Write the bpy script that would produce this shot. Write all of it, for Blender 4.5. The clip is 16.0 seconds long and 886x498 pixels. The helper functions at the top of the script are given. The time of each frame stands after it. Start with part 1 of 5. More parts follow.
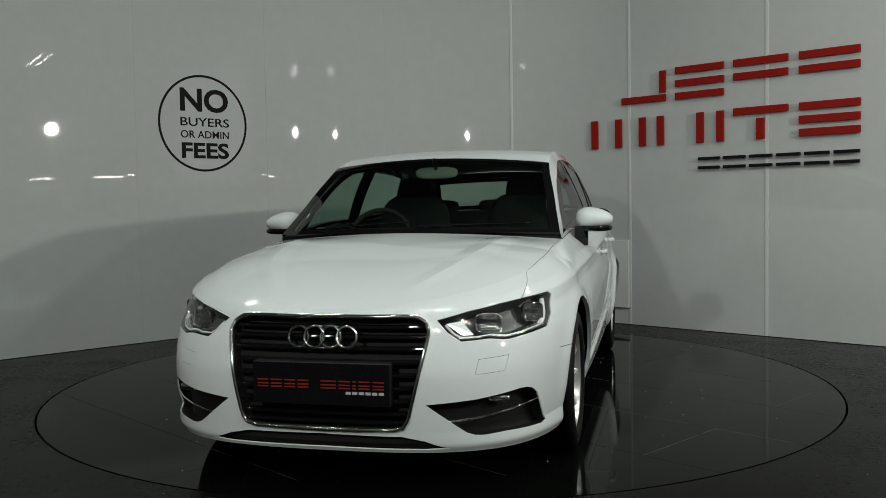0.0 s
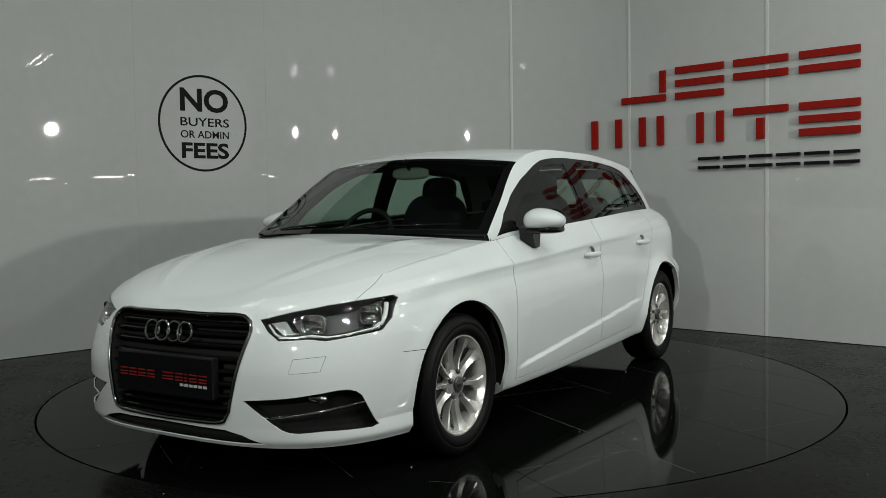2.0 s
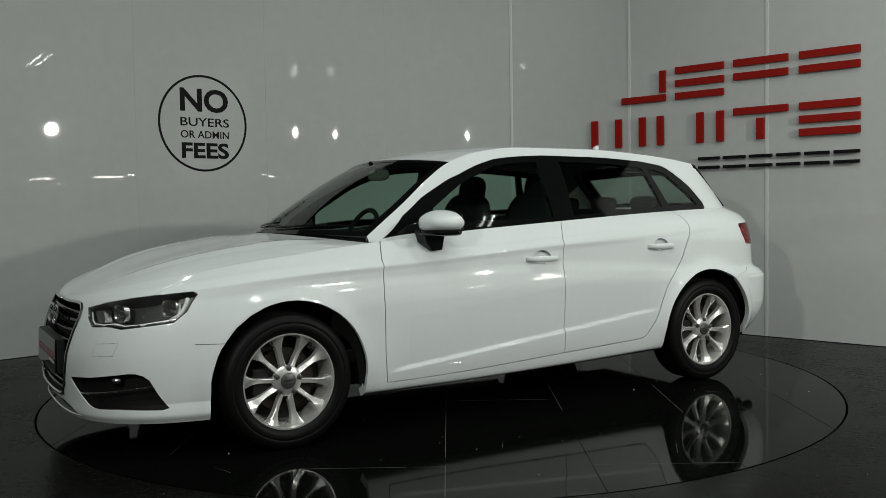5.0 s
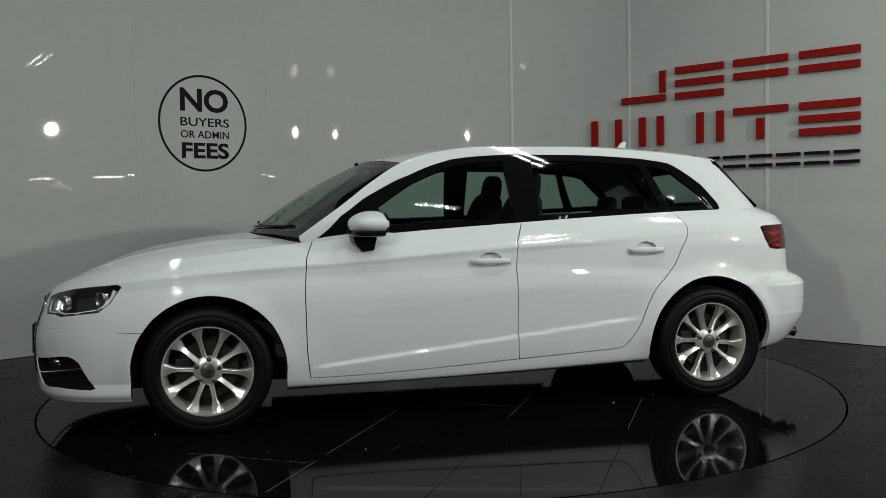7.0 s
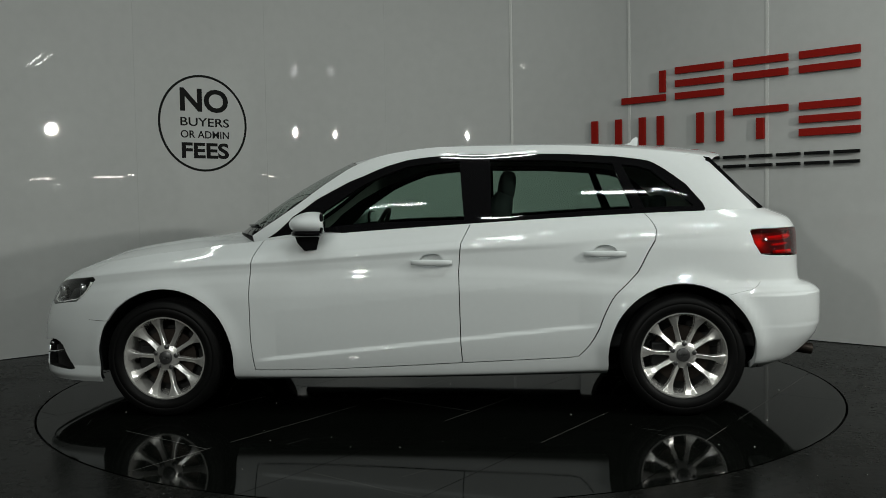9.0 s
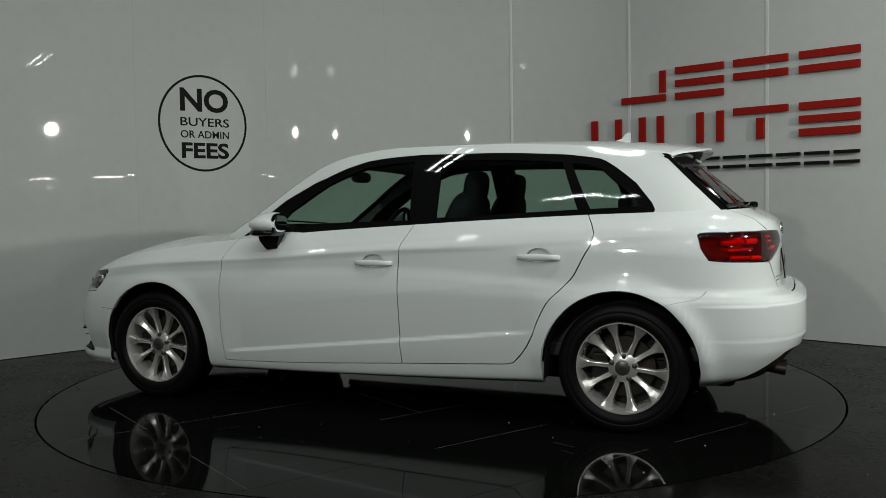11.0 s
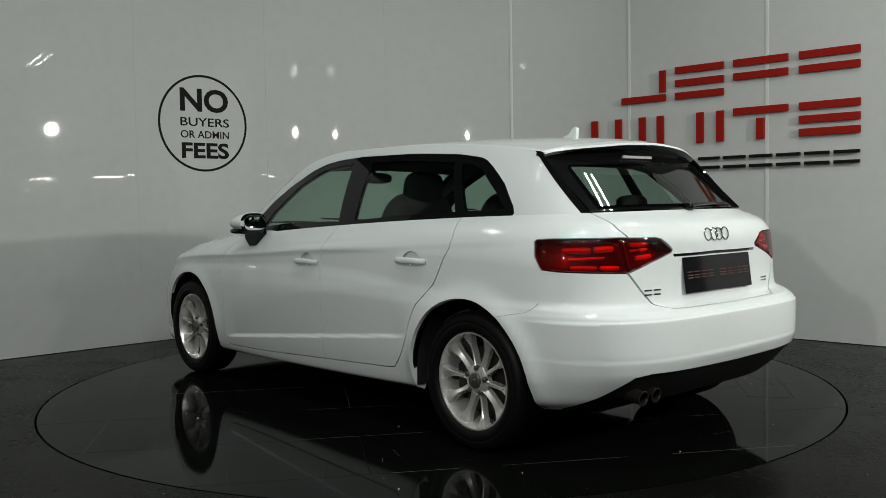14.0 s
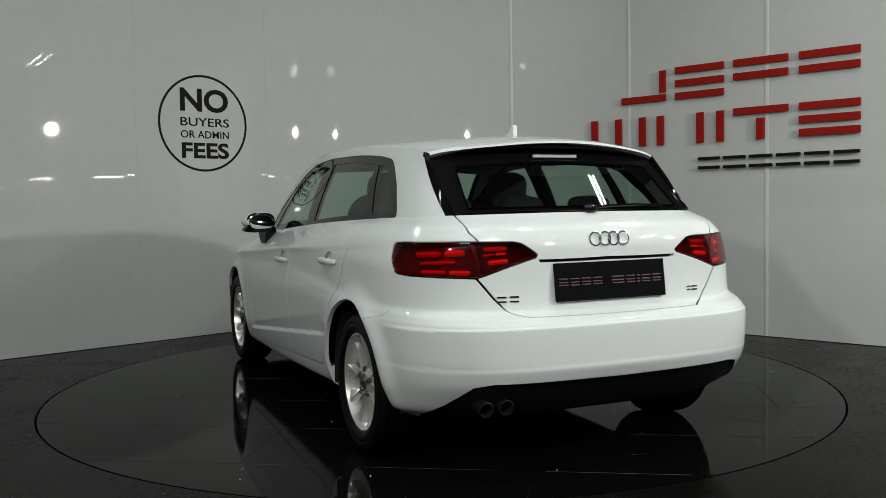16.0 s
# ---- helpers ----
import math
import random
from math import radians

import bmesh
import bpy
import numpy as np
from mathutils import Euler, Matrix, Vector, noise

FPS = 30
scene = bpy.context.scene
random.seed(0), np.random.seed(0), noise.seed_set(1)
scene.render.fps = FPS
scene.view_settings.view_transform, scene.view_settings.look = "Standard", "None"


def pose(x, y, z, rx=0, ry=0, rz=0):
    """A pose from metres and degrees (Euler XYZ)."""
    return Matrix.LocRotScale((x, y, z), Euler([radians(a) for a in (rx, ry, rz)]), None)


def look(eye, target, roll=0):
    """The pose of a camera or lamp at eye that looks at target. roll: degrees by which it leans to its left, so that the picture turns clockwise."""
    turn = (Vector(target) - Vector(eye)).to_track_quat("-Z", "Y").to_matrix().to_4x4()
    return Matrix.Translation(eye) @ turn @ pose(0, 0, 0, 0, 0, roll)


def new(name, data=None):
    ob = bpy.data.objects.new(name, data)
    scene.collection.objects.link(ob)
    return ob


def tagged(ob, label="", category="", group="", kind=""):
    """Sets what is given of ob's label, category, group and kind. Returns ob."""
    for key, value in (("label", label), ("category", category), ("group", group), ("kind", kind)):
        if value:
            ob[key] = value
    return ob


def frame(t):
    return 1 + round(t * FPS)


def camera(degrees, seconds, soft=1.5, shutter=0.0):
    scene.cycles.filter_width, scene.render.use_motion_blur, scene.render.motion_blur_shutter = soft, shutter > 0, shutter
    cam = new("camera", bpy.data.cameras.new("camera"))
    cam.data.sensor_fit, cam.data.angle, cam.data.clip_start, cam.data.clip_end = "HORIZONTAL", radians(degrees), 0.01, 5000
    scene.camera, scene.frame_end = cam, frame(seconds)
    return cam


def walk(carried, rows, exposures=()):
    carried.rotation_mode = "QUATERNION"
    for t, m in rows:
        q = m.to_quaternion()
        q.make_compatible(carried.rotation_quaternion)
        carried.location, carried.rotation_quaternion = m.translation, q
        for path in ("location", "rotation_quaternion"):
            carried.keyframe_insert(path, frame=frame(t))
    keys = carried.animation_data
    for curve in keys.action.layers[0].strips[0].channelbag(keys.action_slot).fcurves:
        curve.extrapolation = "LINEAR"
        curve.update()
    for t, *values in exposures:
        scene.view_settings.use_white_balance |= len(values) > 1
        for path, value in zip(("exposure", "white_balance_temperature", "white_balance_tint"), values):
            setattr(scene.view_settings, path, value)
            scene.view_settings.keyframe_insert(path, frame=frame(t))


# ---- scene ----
# ---- camera: it stands still before the turntable ----
cam = camera(53.14, 16.0, soft=0.8)
STAND = pose(0.0, -5.389, 1.067, 87.166, 0.973, -0.295)
walk(cam, [(0.0, STAND), (16.0, STAND)],
     exposures=[(0.0, 0.04, 6570, 10.5), (1.5, 0.08, 6570, 10.5), (3.5, 0.03, 6570, 10.5), (7.0, -0.10, 6570, 11), (9.0, -0.18, 6570, 11), (12.5, 0.18, 6580, 12), (16.0, 0.29, 6600, 13)])

# ---- world and lamps ----
world = bpy.data.worlds.new("dim_hall")
scene.world = world
world.use_nodes = True
world.node_tree.nodes["Background"].inputs[0].default_value = (0.75, 0.85, 0.9, 1)
world.node_tree.nodes["Background"].inputs[1].default_value = 0.02


def lamp(name, eye, target, watts, size, size_y=None, colour=(1, 1, 1), spread=180):
    data = bpy.data.lights.new(name, "AREA")
    data.shape = "DISK" if size_y is None else "RECTANGLE"
    data.size = size
    if size_y is not None:
        data.size_y = size_y
    data.energy, data.color, data.spread = watts, colour, radians(spread)
    ob = new(name, data)
    ob.matrix_world = look(eye, target)
    return ob


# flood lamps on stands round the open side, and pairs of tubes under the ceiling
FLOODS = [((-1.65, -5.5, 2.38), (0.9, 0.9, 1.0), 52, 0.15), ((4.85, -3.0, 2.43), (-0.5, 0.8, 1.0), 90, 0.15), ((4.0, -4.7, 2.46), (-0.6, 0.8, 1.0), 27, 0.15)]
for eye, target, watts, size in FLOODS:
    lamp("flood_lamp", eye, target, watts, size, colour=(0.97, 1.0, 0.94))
# the hall's twin tubes: most high under the roof, two hung lower
CEIL = 5.6
TUBES = [  # place, turn, length, watts of each tube
    (-2.6, -2.4, 5.5, 35, 1.2, 9), (0.0, -3.0, 5.5, 0, 1.2, 18), (2.6, -2.4, 5.5, -35, 1.2, 26), (-2.2, -6.2, 5.5, 20, 1.2, 16), (2.2, -6.2, 5.5, -20, 1.2, 36),
    (-3.4, 0.8, 5.5, 60, 1.2, 13), (3.4, 0.8, 5.5, -60, 1.2, 28), (0.0, -7.8, 5.5, 0, 1.2, 30), (5.42, -3.50, 3.66, -40, 1.5, 3.6), (4.2, -4.7, 3.66, -56, 1.2, 2.8), (-4.2, -5.0, 3.74, 60, 0.6, 1.6)]
for x, y, z, turn, long, watts in TUBES:
    for side in (-0.07, 0.07):
        c, s = math.cos(radians(turn)), math.sin(radians(turn))
        ob = lamp("tube_lamp", (x - s * side, y + c * side, z), (x, y, 0), watts, long, 0.03, (0.92, 1.0, 0.96))
        ob.matrix_world = pose(x - s * side, y + c * side, z, 0, 0, turn)

# ---- materials ----
def material(name, colour, rough=0.5, metal=0.0, spec=0.5, coat=0.0, vary=0.0, scale=4.0, bump=0.0, bump_scale=80.0,
             rough_vary=0.0, glow=None, alpha=None, trans=0.0, ior=1.5, second=None, random_tone=0.0):
    m = bpy.data.materials.new(name)
    m.use_nodes = True
    nt = m.node_tree
    b = nt.nodes["Principled BSDF"]
    b.inputs["Base Color"].default_value = (*colour, 1)
    b.inputs["Roughness"].default_value = rough
    b.inputs["Metallic"].default_value = metal
    b.inputs["Specular IOR Level"].default_value = spec
    b.inputs["Coat Weight"].default_value = coat
    b.inputs["Coat Roughness"].default_value = 0.03
    b.inputs["Transmission Weight"].default_value = trans
    b.inputs["IOR"].default_value = ior
    if glow:
        b.inputs["Emission Color"].default_value = (*glow[0], 1)
        b.inputs["Emission Strength"].default_value = glow[1]
    tc = nt.nodes.new("ShaderNodeTexCoord")

    def grain(size, detail):
        n = nt.nodes.new("ShaderNodeTexNoise")
        n.inputs["Scale"].default_value = size
        n.inputs["Detail"].default_value = detail
        nt.links.new(tc.outputs["Object"], n.inputs["Vector"])
        return n

    if vary:
        low, high = grain(scale, 4), grain(scale * 13, 3)
        add = nt.nodes.new("ShaderNodeMath")
        add.operation = "ADD"
        half = nt.nodes.new("ShaderNodeMath")
        half.operation = "MULTIPLY"
        half.inputs[1].default_value = 0.5
        nt.links.new(low.outputs["Fac"], add.inputs[0])
        nt.links.new(high.outputs["Fac"], add.inputs[1])
        nt.links.new(add.outputs[0], half.inputs[0])
        ramp = nt.nodes.new("ShaderNodeValToRGB")
        ramp.color_ramp.elements[0].position, ramp.color_ramp.elements[1].position = 0.33, 0.68
        dark = second or [c * (1 - vary) for c in colour]
        ramp.color_ramp.elements[0].color = (*dark, 1)
        ramp.color_ramp.elements[1].color = (*[min(1, c * (1 + vary * 0.4)) for c in colour], 1)
        nt.links.new(half.outputs[0], ramp.inputs[0])
        tone = ramp.outputs[0]
        if random_tone:
            info = nt.nodes.new("ShaderNodeObjectInfo")
            hsv = nt.nodes.new("ShaderNodeHueSaturation")
            mp = nt.nodes.new("ShaderNodeMapRange")
            mp.inputs[3].default_value, mp.inputs[4].default_value = 1 - random_tone, 1 + random_tone
            nt.links.new(info.outputs["Random"], mp.inputs[0])
            nt.links.new(mp.outputs[0], hsv.inputs["Value"])
            nt.links.new(tone, hsv.inputs["Color"])
            tone = hsv.outputs[0]
        nt.links.new(tone, b.inputs["Base Color"])
        if rough_vary:
            mr = nt.nodes.new("ShaderNodeMapRange")
            mr.inputs[1].default_value, mr.inputs[2].default_value = 0.35, 0.65
            mr.inputs[3].default_value, mr.inputs[4].default_value = max(0.0, rough - rough_vary), rough + rough_vary
            nt.links.new(half.outputs[0], mr.inputs[0])
            nt.links.new(mr.outputs[0], b.inputs["Roughness"])
    if bump:
        n = grain(bump_scale, 3)
        bp = nt.nodes.new("ShaderNodeBump")
        bp.inputs["Strength"].default_value = bump
        bp.inputs["Distance"].default_value = 0.004
        nt.links.new(n.outputs["Fac"], bp.inputs["Height"])
        nt.links.new(bp.outputs[0], b.inputs["Normal"])
    return m


WALL = material("glossy_wall_cladding", (0.50, 0.51, 0.50), 0.02, spec=0.42, vary=0.05, scale=0.9, bump=0.012, bump_scale=2.2, rough_vary=0.010)
STRIP = material("joint_strip", (0.60, 0.61, 0.59), 0.3, vary=0.06, scale=3)
OUTER = material("dark_hall_floor", (0.0045, 0.0048, 0.0042), 0.25, spec=0.035, vary=0.35, scale=2.2, bump=0.06, bump_scale=30, rough_vary=0.08)
DECK = material("black_gloss_deck", (0.0025, 0.003, 0.0025), 0.05, spec=0.045, vary=0.3, scale=3, rough_vary=0.03, bump=0.01, bump_scale=12)
GAP = material("dark_gap", (0.004, 0.004, 0.004), 0.8)
CEILING = material("dull_ceiling", (0.06, 0.063, 0.06), 0.8, vary=0.2, scale=1.5)
HALL = material("plain_hall_wall", (0.13, 0.14, 0.13), 0.6, vary=0.15, scale=1.0)
RED = material("red_acrylic", (0.27, 0.011, 0.007), 0.5, spec=0.1, vary=0.12, scale=6)
INK = material("black_vinyl", (0.006, 0.0065, 0.006), 0.5, spec=0.1, vary=0.15, scale=9)
BLACK_ACRYLIC = material("black_acrylic", (0.006, 0.006, 0.006), 0.3, spec=0.2, vary=0.1, scale=7)
SCUFF = material("pale_scuff", (0.06, 0.06, 0.055), 0.8, vary=0.5, scale=9)
DUST = material("pale_dust", (0.5, 0.5, 0.47), 0.9, vary=0.2, scale=30)


# ---- mesh tools ----
def solid(name, bm, mat, parent=None, label="", smooth=False):
    """Links a bmesh as one mesh object; the part of a thing where a parent is given."""
    bmesh.ops.recalc_face_normals(bm, faces=bm.faces)
    me = bpy.data.meshes.new(name)
    bm.to_mesh(me)
    bm.free()
    for face in me.polygons:
        face.use_smooth = smooth
    for one in (mat if isinstance(mat, (list, tuple)) else (mat,)):
        me.materials.append(one)
    ob = new(name, me)
    if parent is not None:
        ob.parent = parent
    if label:
        ob["label"] = label
    return ob


part = solid


def box(bm, x0, x1, y0, y1, z0, z1, bevel=0.0, m=None):
    r = bmesh.ops.create_cube(bm, size=1.0)
    vs = r["verts"]
    bmesh.ops.scale(bm, vec=(x1 - x0, y1 - y0, z1 - z0), verts=vs)
    bmesh.ops.translate(bm, vec=((x0 + x1) / 2, (y0 + y1) / 2, (z0 + z1) / 2), verts=vs)
    if bevel:
        es = list({e for v in vs for e in v.link_edges})
        out = bmesh.ops.bevel(bm, geom=es, offset=bevel, segments=2, affect="EDGES", profile=0.5)
        vs = list({v for f in out["faces"] for v in f.verts} | {v for v in vs if v.is_valid})
    if m is not None:
        bmesh.ops.transform(bm, matrix=m, verts=vs)
    return vs


def prism(bm, outline, depth0, depth1, m=None):
    """A closed plate over a 2D outline in the local x, z plane, from y = depth0 to depth1."""
    a = [bm.verts.new((x, depth0, z)) for x, z in outline]
    b = [bm.verts.new((x, depth1, z)) for x, z in outline]
    n = len(outline)
    bm.faces.new(a), bm.faces.new(b[::-1])
    for i in range(n):
        bm.faces.new((a[i], b[i], b[(i + 1) % n], a[(i + 1) % n]))
    if m is not None:
        bmesh.ops.transform(bm, matrix=m, verts=a + b)
    return a + b


def ring(bm, centre, r0, r1, y0, y1, seg=64, m=None):
    """A flat ring round the local y axis."""
    rows = []
    for r, y in ((r0, y0), (r1, y0), (r1, y1), (r0, y1)):
        rows.append([bm.verts.new((centre[0] + r * math.cos(2 * math.pi * k / seg), y, centre[1] + r * math.sin(2 * math.pi * k / seg))) for k in range(seg)])
    for i in range(4):
        for k in range(seg):
            bm.faces.new((rows[i][k], rows[i][(k + 1) % seg], rows[(i + 1) % 4][(k + 1) % seg], rows[(i + 1) % 4][k]))
    if m is not None:
        bmesh.ops.transform(bm, matrix=m, verts=[v for r in rows for v in r])


def lettering(words, size, width, mat, name, m, parent, thick=0.002, bold=0.0):
    cu = bpy.data.curves.new(name, "FONT")
    cu.body, cu.size, cu.extrude, cu.align_x, cu.resolution_u = words, size, thick / 2, "LEFT", 4
    cu.offset = bold * size
    ob = bpy.data.objects.new(name, cu)
    scene.collection.objects.link(ob)
    bpy.context.view_layer.update()
    me = bpy.data.meshes.new_from_object(ob.evaluated_get(bpy.context.evaluated_depsgraph_get()))
    bpy.data.objects.remove(ob)
    co = np.array([v.co[:] for v in me.vertices])
    low, high = co.min(0), co.max(0)
    for v in me.vertices:
        v.co = m @ Vector(((v.co.x - low[0]) / (high[0] - low[0]) * width, -v.co.z, (v.co.y - low[1]) / (high[1] - low[1]) * size))
    me.materials.append(mat)
    out = new(name, me)
    out.parent = parent
    return out

# ---- the place: curved wall of cladding panels, hall floor, turntable ----
UR, CR = Vector((0.737, -0.676, 0)), Vector((2.378, 1.624, 0))
UL, CL = Vector((0.7407, 0.6718, 0)), Vector((-2.661, 1.471, 0))
# the two flats meet at a point behind a round corner of this radius
MEET, BEND_R = Vector((-0.0436, 3.845, 0)), 2.58
TURN_L, TURN_R = math.atan2(UL.y, UL.x), math.atan2(-UR.y, UR.x)
RUN = BEND_R * math.tan((TURN_L + TURN_R) / 2)
BEND_L, BEND_END = MEET - UL * RUN, BEND_R * (TURN_L + TURN_R)
BEND_C = BEND_L + Vector((UL.y, -UL.x, 0)) * BEND_R


def wall_point(w):
    """A point of the wall's line and its direction, w metres past the start of the round corner."""
    if w < 0:
        return BEND_L + UL * w, UL
    if w > BEND_END:
        return MEET + UR * (RUN + w - BEND_END), UR
    a = TURN_L - w / BEND_R
    return BEND_C + Vector((-math.sin(a), math.cos(a), 0)) * BEND_R, Vector((math.cos(a), math.sin(a), 0))


SEAMS = [(CL - BEND_L).dot(UL) + s for s in (-3.21, -2.02, -0.83, 0.36)] + \
        [BEND_R * (TURN_L - math.asin((BEND_C.x - x) / BEND_R)) for x in (-1.505, -0.472, 0.69, 1.66)] + \
        [(CR - MEET).dot(UR) - RUN + BEND_END + s for s in (0.226, 1.416, 2.606, 3.796)]
WALL_H = 3.3


def wall_panel(i, steps=24):
    """One sheet of cladding between two joints, bent along the wall's line, 30 mm thick."""
    bm = bmesh.new()
    cols = []
    for k in range(steps + 1):
        q, t = wall_point(SEAMS[i] + (SEAMS[i + 1] - SEAMS[i]) * k / steps)
        n = Vector((-t.y, t.x, 0))
        cols.append([bm.verts.new(q + n * off + Vector((0, 0, z))) for off, z in ((0, 0.004), (0, WALL_H), (0.03, WALL_H), (0.03, 0.004))])
    for k in range(steps):
        for j in range(4):
            bm.faces.new((cols[k][j], cols[k + 1][j], cols[k + 1][(j + 1) % 4], cols[k][(j + 1) % 4]))
    bm.faces.new(cols[0]), bm.faces.new(cols[-1][::-1])
    return bm


show_wall = tagged(new("wall_north"), "glossy white curved showroom wall of tall cladding panels", "wall", kind="structure")
for i in range(len(SEAMS) - 1):
    ob = solid("panel", wall_panel(i), WALL, show_wall, smooth=True)
    ob.data.set_sharp_from_angle(angle=radians(30))
for w in SEAMS[1:-1]:
    q, t = wall_point(w)
    turn = math.degrees(math.atan2(t.y, t.x))
    wide = 0.011 if q.x > 0.3 else 0.004
    proud = 0.005 if q.x > 0.3 else 0.0015
    bm = bmesh.new()
    box(bm, -wide, wide, -proud, 0.01, 0.004, WALL_H, 0.001, pose(q.x, q.y, 0, 0, 0, turn))
    solid("joint_strip", bm, STRIP if q.x > 0.3 else WALL, show_wall, smooth=False)


def follow_wall(thing, start, along):
    """Lays a flat thing's meshes, built on one of the wall's flats, along the wall's true line."""
    first = (start - BEND_L).dot(UL) if along is UL else (start - MEET).dot(UR) - RUN + BEND_END
    for ob in thing.children_recursive or [thing]:
        for v in ob.data.vertices:
            d = v.co - start
            q, t = wall_point(first + d.x * along.x + d.y * along.y)
            v.co = q + Vector((-t.y, t.x, 0)) * (d.y * along.x - d.x * along.y) + Vector((0, 0, v.co.z))


# access hatch low on the wall
bm = bmesh.new()
hatch_m = Matrix.Translation(CR) @ pose(0, 0, 0, 0, 0, math.degrees(math.atan2(UR.y, UR.x)))
box(bm, -1.46, -0.985, -0.016, 0.006, 0.146, 0.737, 0.003, hatch_m)
hatch = tagged(solid("wall_hatch", bm, STRIP), "flush white access hatch low in the cladding wall", "hatch", kind="structure")
follow_wall(hatch, CR, UR)

# hall floor with a round hole for the turntable
DECK_R = 2.262
bm = bmesh.new()
seg = 128
inner = [bm.verts.new((DECK_R * 1.0038 * math.cos(2 * math.pi * k / seg), DECK_R * 1.0038 * math.sin(2 * math.pi * k / seg), 0)) for k in range(seg)]
below = [bm.verts.new((v.co.x, v.co.y, -0.12)) for v in inner]
outer = []
for k in range(seg):
    c, s = math.cos(2 * math.pi * k / seg), math.sin(2 * math.pi * k / seg)
    r = min(7.4 / max(abs(c), 1e-6), 9.6 / max(abs(s), 1e-6))
    outer.append(bm.verts.new((r * c, r * s, 0)))
for k in range(seg):
    j = (k + 1) % seg
    bm.faces.new((inner[k], outer[k], outer[j], inner[j]))
    bm.faces.new((inner[k], inner[j], below[j], below[k]))
bm.faces.new(below)
tagged(solid("floor", bm, OUTER), "dull dark grey hall floor round the turntable", "floor", kind="structure")

# turntable deck: boards between parallel joints
table = tagged(new("turntable"), "round black glossy turntable deck flush with the floor", "turntable")
bm = bmesh.new()
bmesh.ops.create_cone(bm, cap_ends=True, segments=128, radius1=DECK_R - 0.006, radius2=DECK_R - 0.006, depth=0.06)
bmesh.ops.translate(bm, vec=(0, 0, -0.036), verts=bm.verts)
part("deck_core", bm, GAP, table)
LEAN = radians(58)


def deck_board(a0, a1, b0, b1):
    """A board of the deck in the joints' own axes, trimmed to the round rim."""
    bm = bmesh.new()
    rim = DECK_R - 0.003
    pts = [(rim * math.cos(2 * math.pi * k / 256), rim * math.sin(2 * math.pi * k / 256)) for k in range(256)]
    pts = [(a, b) for a, b in pts if a0 < a < a1 and b0 < b < b1]
    pts += [(a, b) for a in (a0, a1) for b in (b0, b1) if math.hypot(a, b) < rim]
    for b in (b0, b1):
        if abs(b) < rim:
            pts += [(a, b) for a in (-math.sqrt(rim * rim - b * b), math.sqrt(rim * rim - b * b)) if a0 < a < a1]
    for a in (a0, a1):
        if abs(a) < rim:
            pts += [(a, b) for b in (-math.sqrt(rim * rim - a * a), math.sqrt(rim * rim - a * a)) if b0 < b < b1]
    if pts:
        ma, mb = sum(q[0] for q in pts) / len(pts), sum(q[1] for q in pts) / len(pts)
        pts.sort(key=lambda q: math.atan2(q[1] - mb, q[0] - ma))
    if len(pts) < 4:
        return None
    c, s = math.cos(LEAN), math.sin(LEAN)
    top = [bm.verts.new((c * a - s * b, s * a + c * b, 0)) for a, b in pts]
    low = [bm.verts.new((v.co.x, v.co.y, -0.005)) for v in top]
    bm.faces.new(top)
    for k in range(len(pts)):
        j = (k + 1) % len(pts)
        bm.faces.new((top[k], low[k], low[j], top[j]))
    return bm


# boards 0.6 m wide and 2.44 m long, their ends staggered by half a board
WIDE = 0.60
joints = []
for i in range(-4, 4):
    b0, b1 = i * WIDE + 0.03, (i + 1) * WIDE + 0.03
    cuts = [-2.4, -0.62, 1.82, 2.4] if i % 2 else [-2.4, -1.84, 0.60, 2.4]
    joints.append(((-2.2, b0), (2.2, b0)))
    joints += [((a, b0), (a, b1)) for a in cuts[1:-1]]
    for a0, a1 in zip(cuts, cuts[1:]):
        if min(abs(b0), abs(b1)) > DECK_R - 0.02:
            continue
        bm = deck_board(a0 + 0.0015, a1 - 0.0015, b0 + 0.0015, b1 - 0.0015)
        if bm:
            part("deck_board", bm, DECK, table)


def deck_line(bm, p, q, half, tall):
    """A thin raised line on the deck between two places in the joints' axes."""
    c, s = math.cos(LEAN), math.sin(LEAN)
    p, q = Vector((c * p[0] - s * p[1], s * p[0] + c * p[1], 0)), Vector((c * q[0] - s * q[1], s * q[0] + c * q[1], 0))
    d = q - p
    box(bm, 0, d.length, -half, half, -0.002, tall, 0, Matrix.Translation(p) @ pose(0, 0, 0, 0, 0, math.degrees(math.atan2(d.y, d.x))))


# pale dirt pressed into stretches of the joints, and scrapes across the boards
rnd = random.Random(11)
bm = bmesh.new()
for p, q in joints:
    p, q = Vector(p), Vector(q)
    at = 0.0
    while at < (q - p).length:
        run = rnd.uniform(0.25, 0.9)
        a, b = p.lerp(q, at / (q - p).length), p.lerp(q, min(1, (at + run) / (q - p).length))
        if rnd.random() < 0.72 and max(a.length, b.length) < DECK_R - 0.03:
            deck_line(bm, a, b, rnd.uniform(0.0009, 0.0018), 0.0003)
        at += run + rnd.uniform(0.02, 0.2)
for k in range(26):
    r, a, turn = 2.05 * math.sqrt(rnd.random()), rnd.random() * 2 * math.pi, rnd.random() * math.pi
    long = rnd.uniform(0.03, 0.22)
    p = Vector((r * math.cos(a), r * math.sin(a)))
    d = Vector((math.cos(turn), math.sin(turn))) * long
    if (p + d).length < DECK_R - 0.05:
        deck_line(bm, p, p + d, 0.0007, 0.0003)
part("scuff_dirt", bm, SCUFF, table, "pale dirt in the joints and fine scrapes")["kind"] = "stuff"
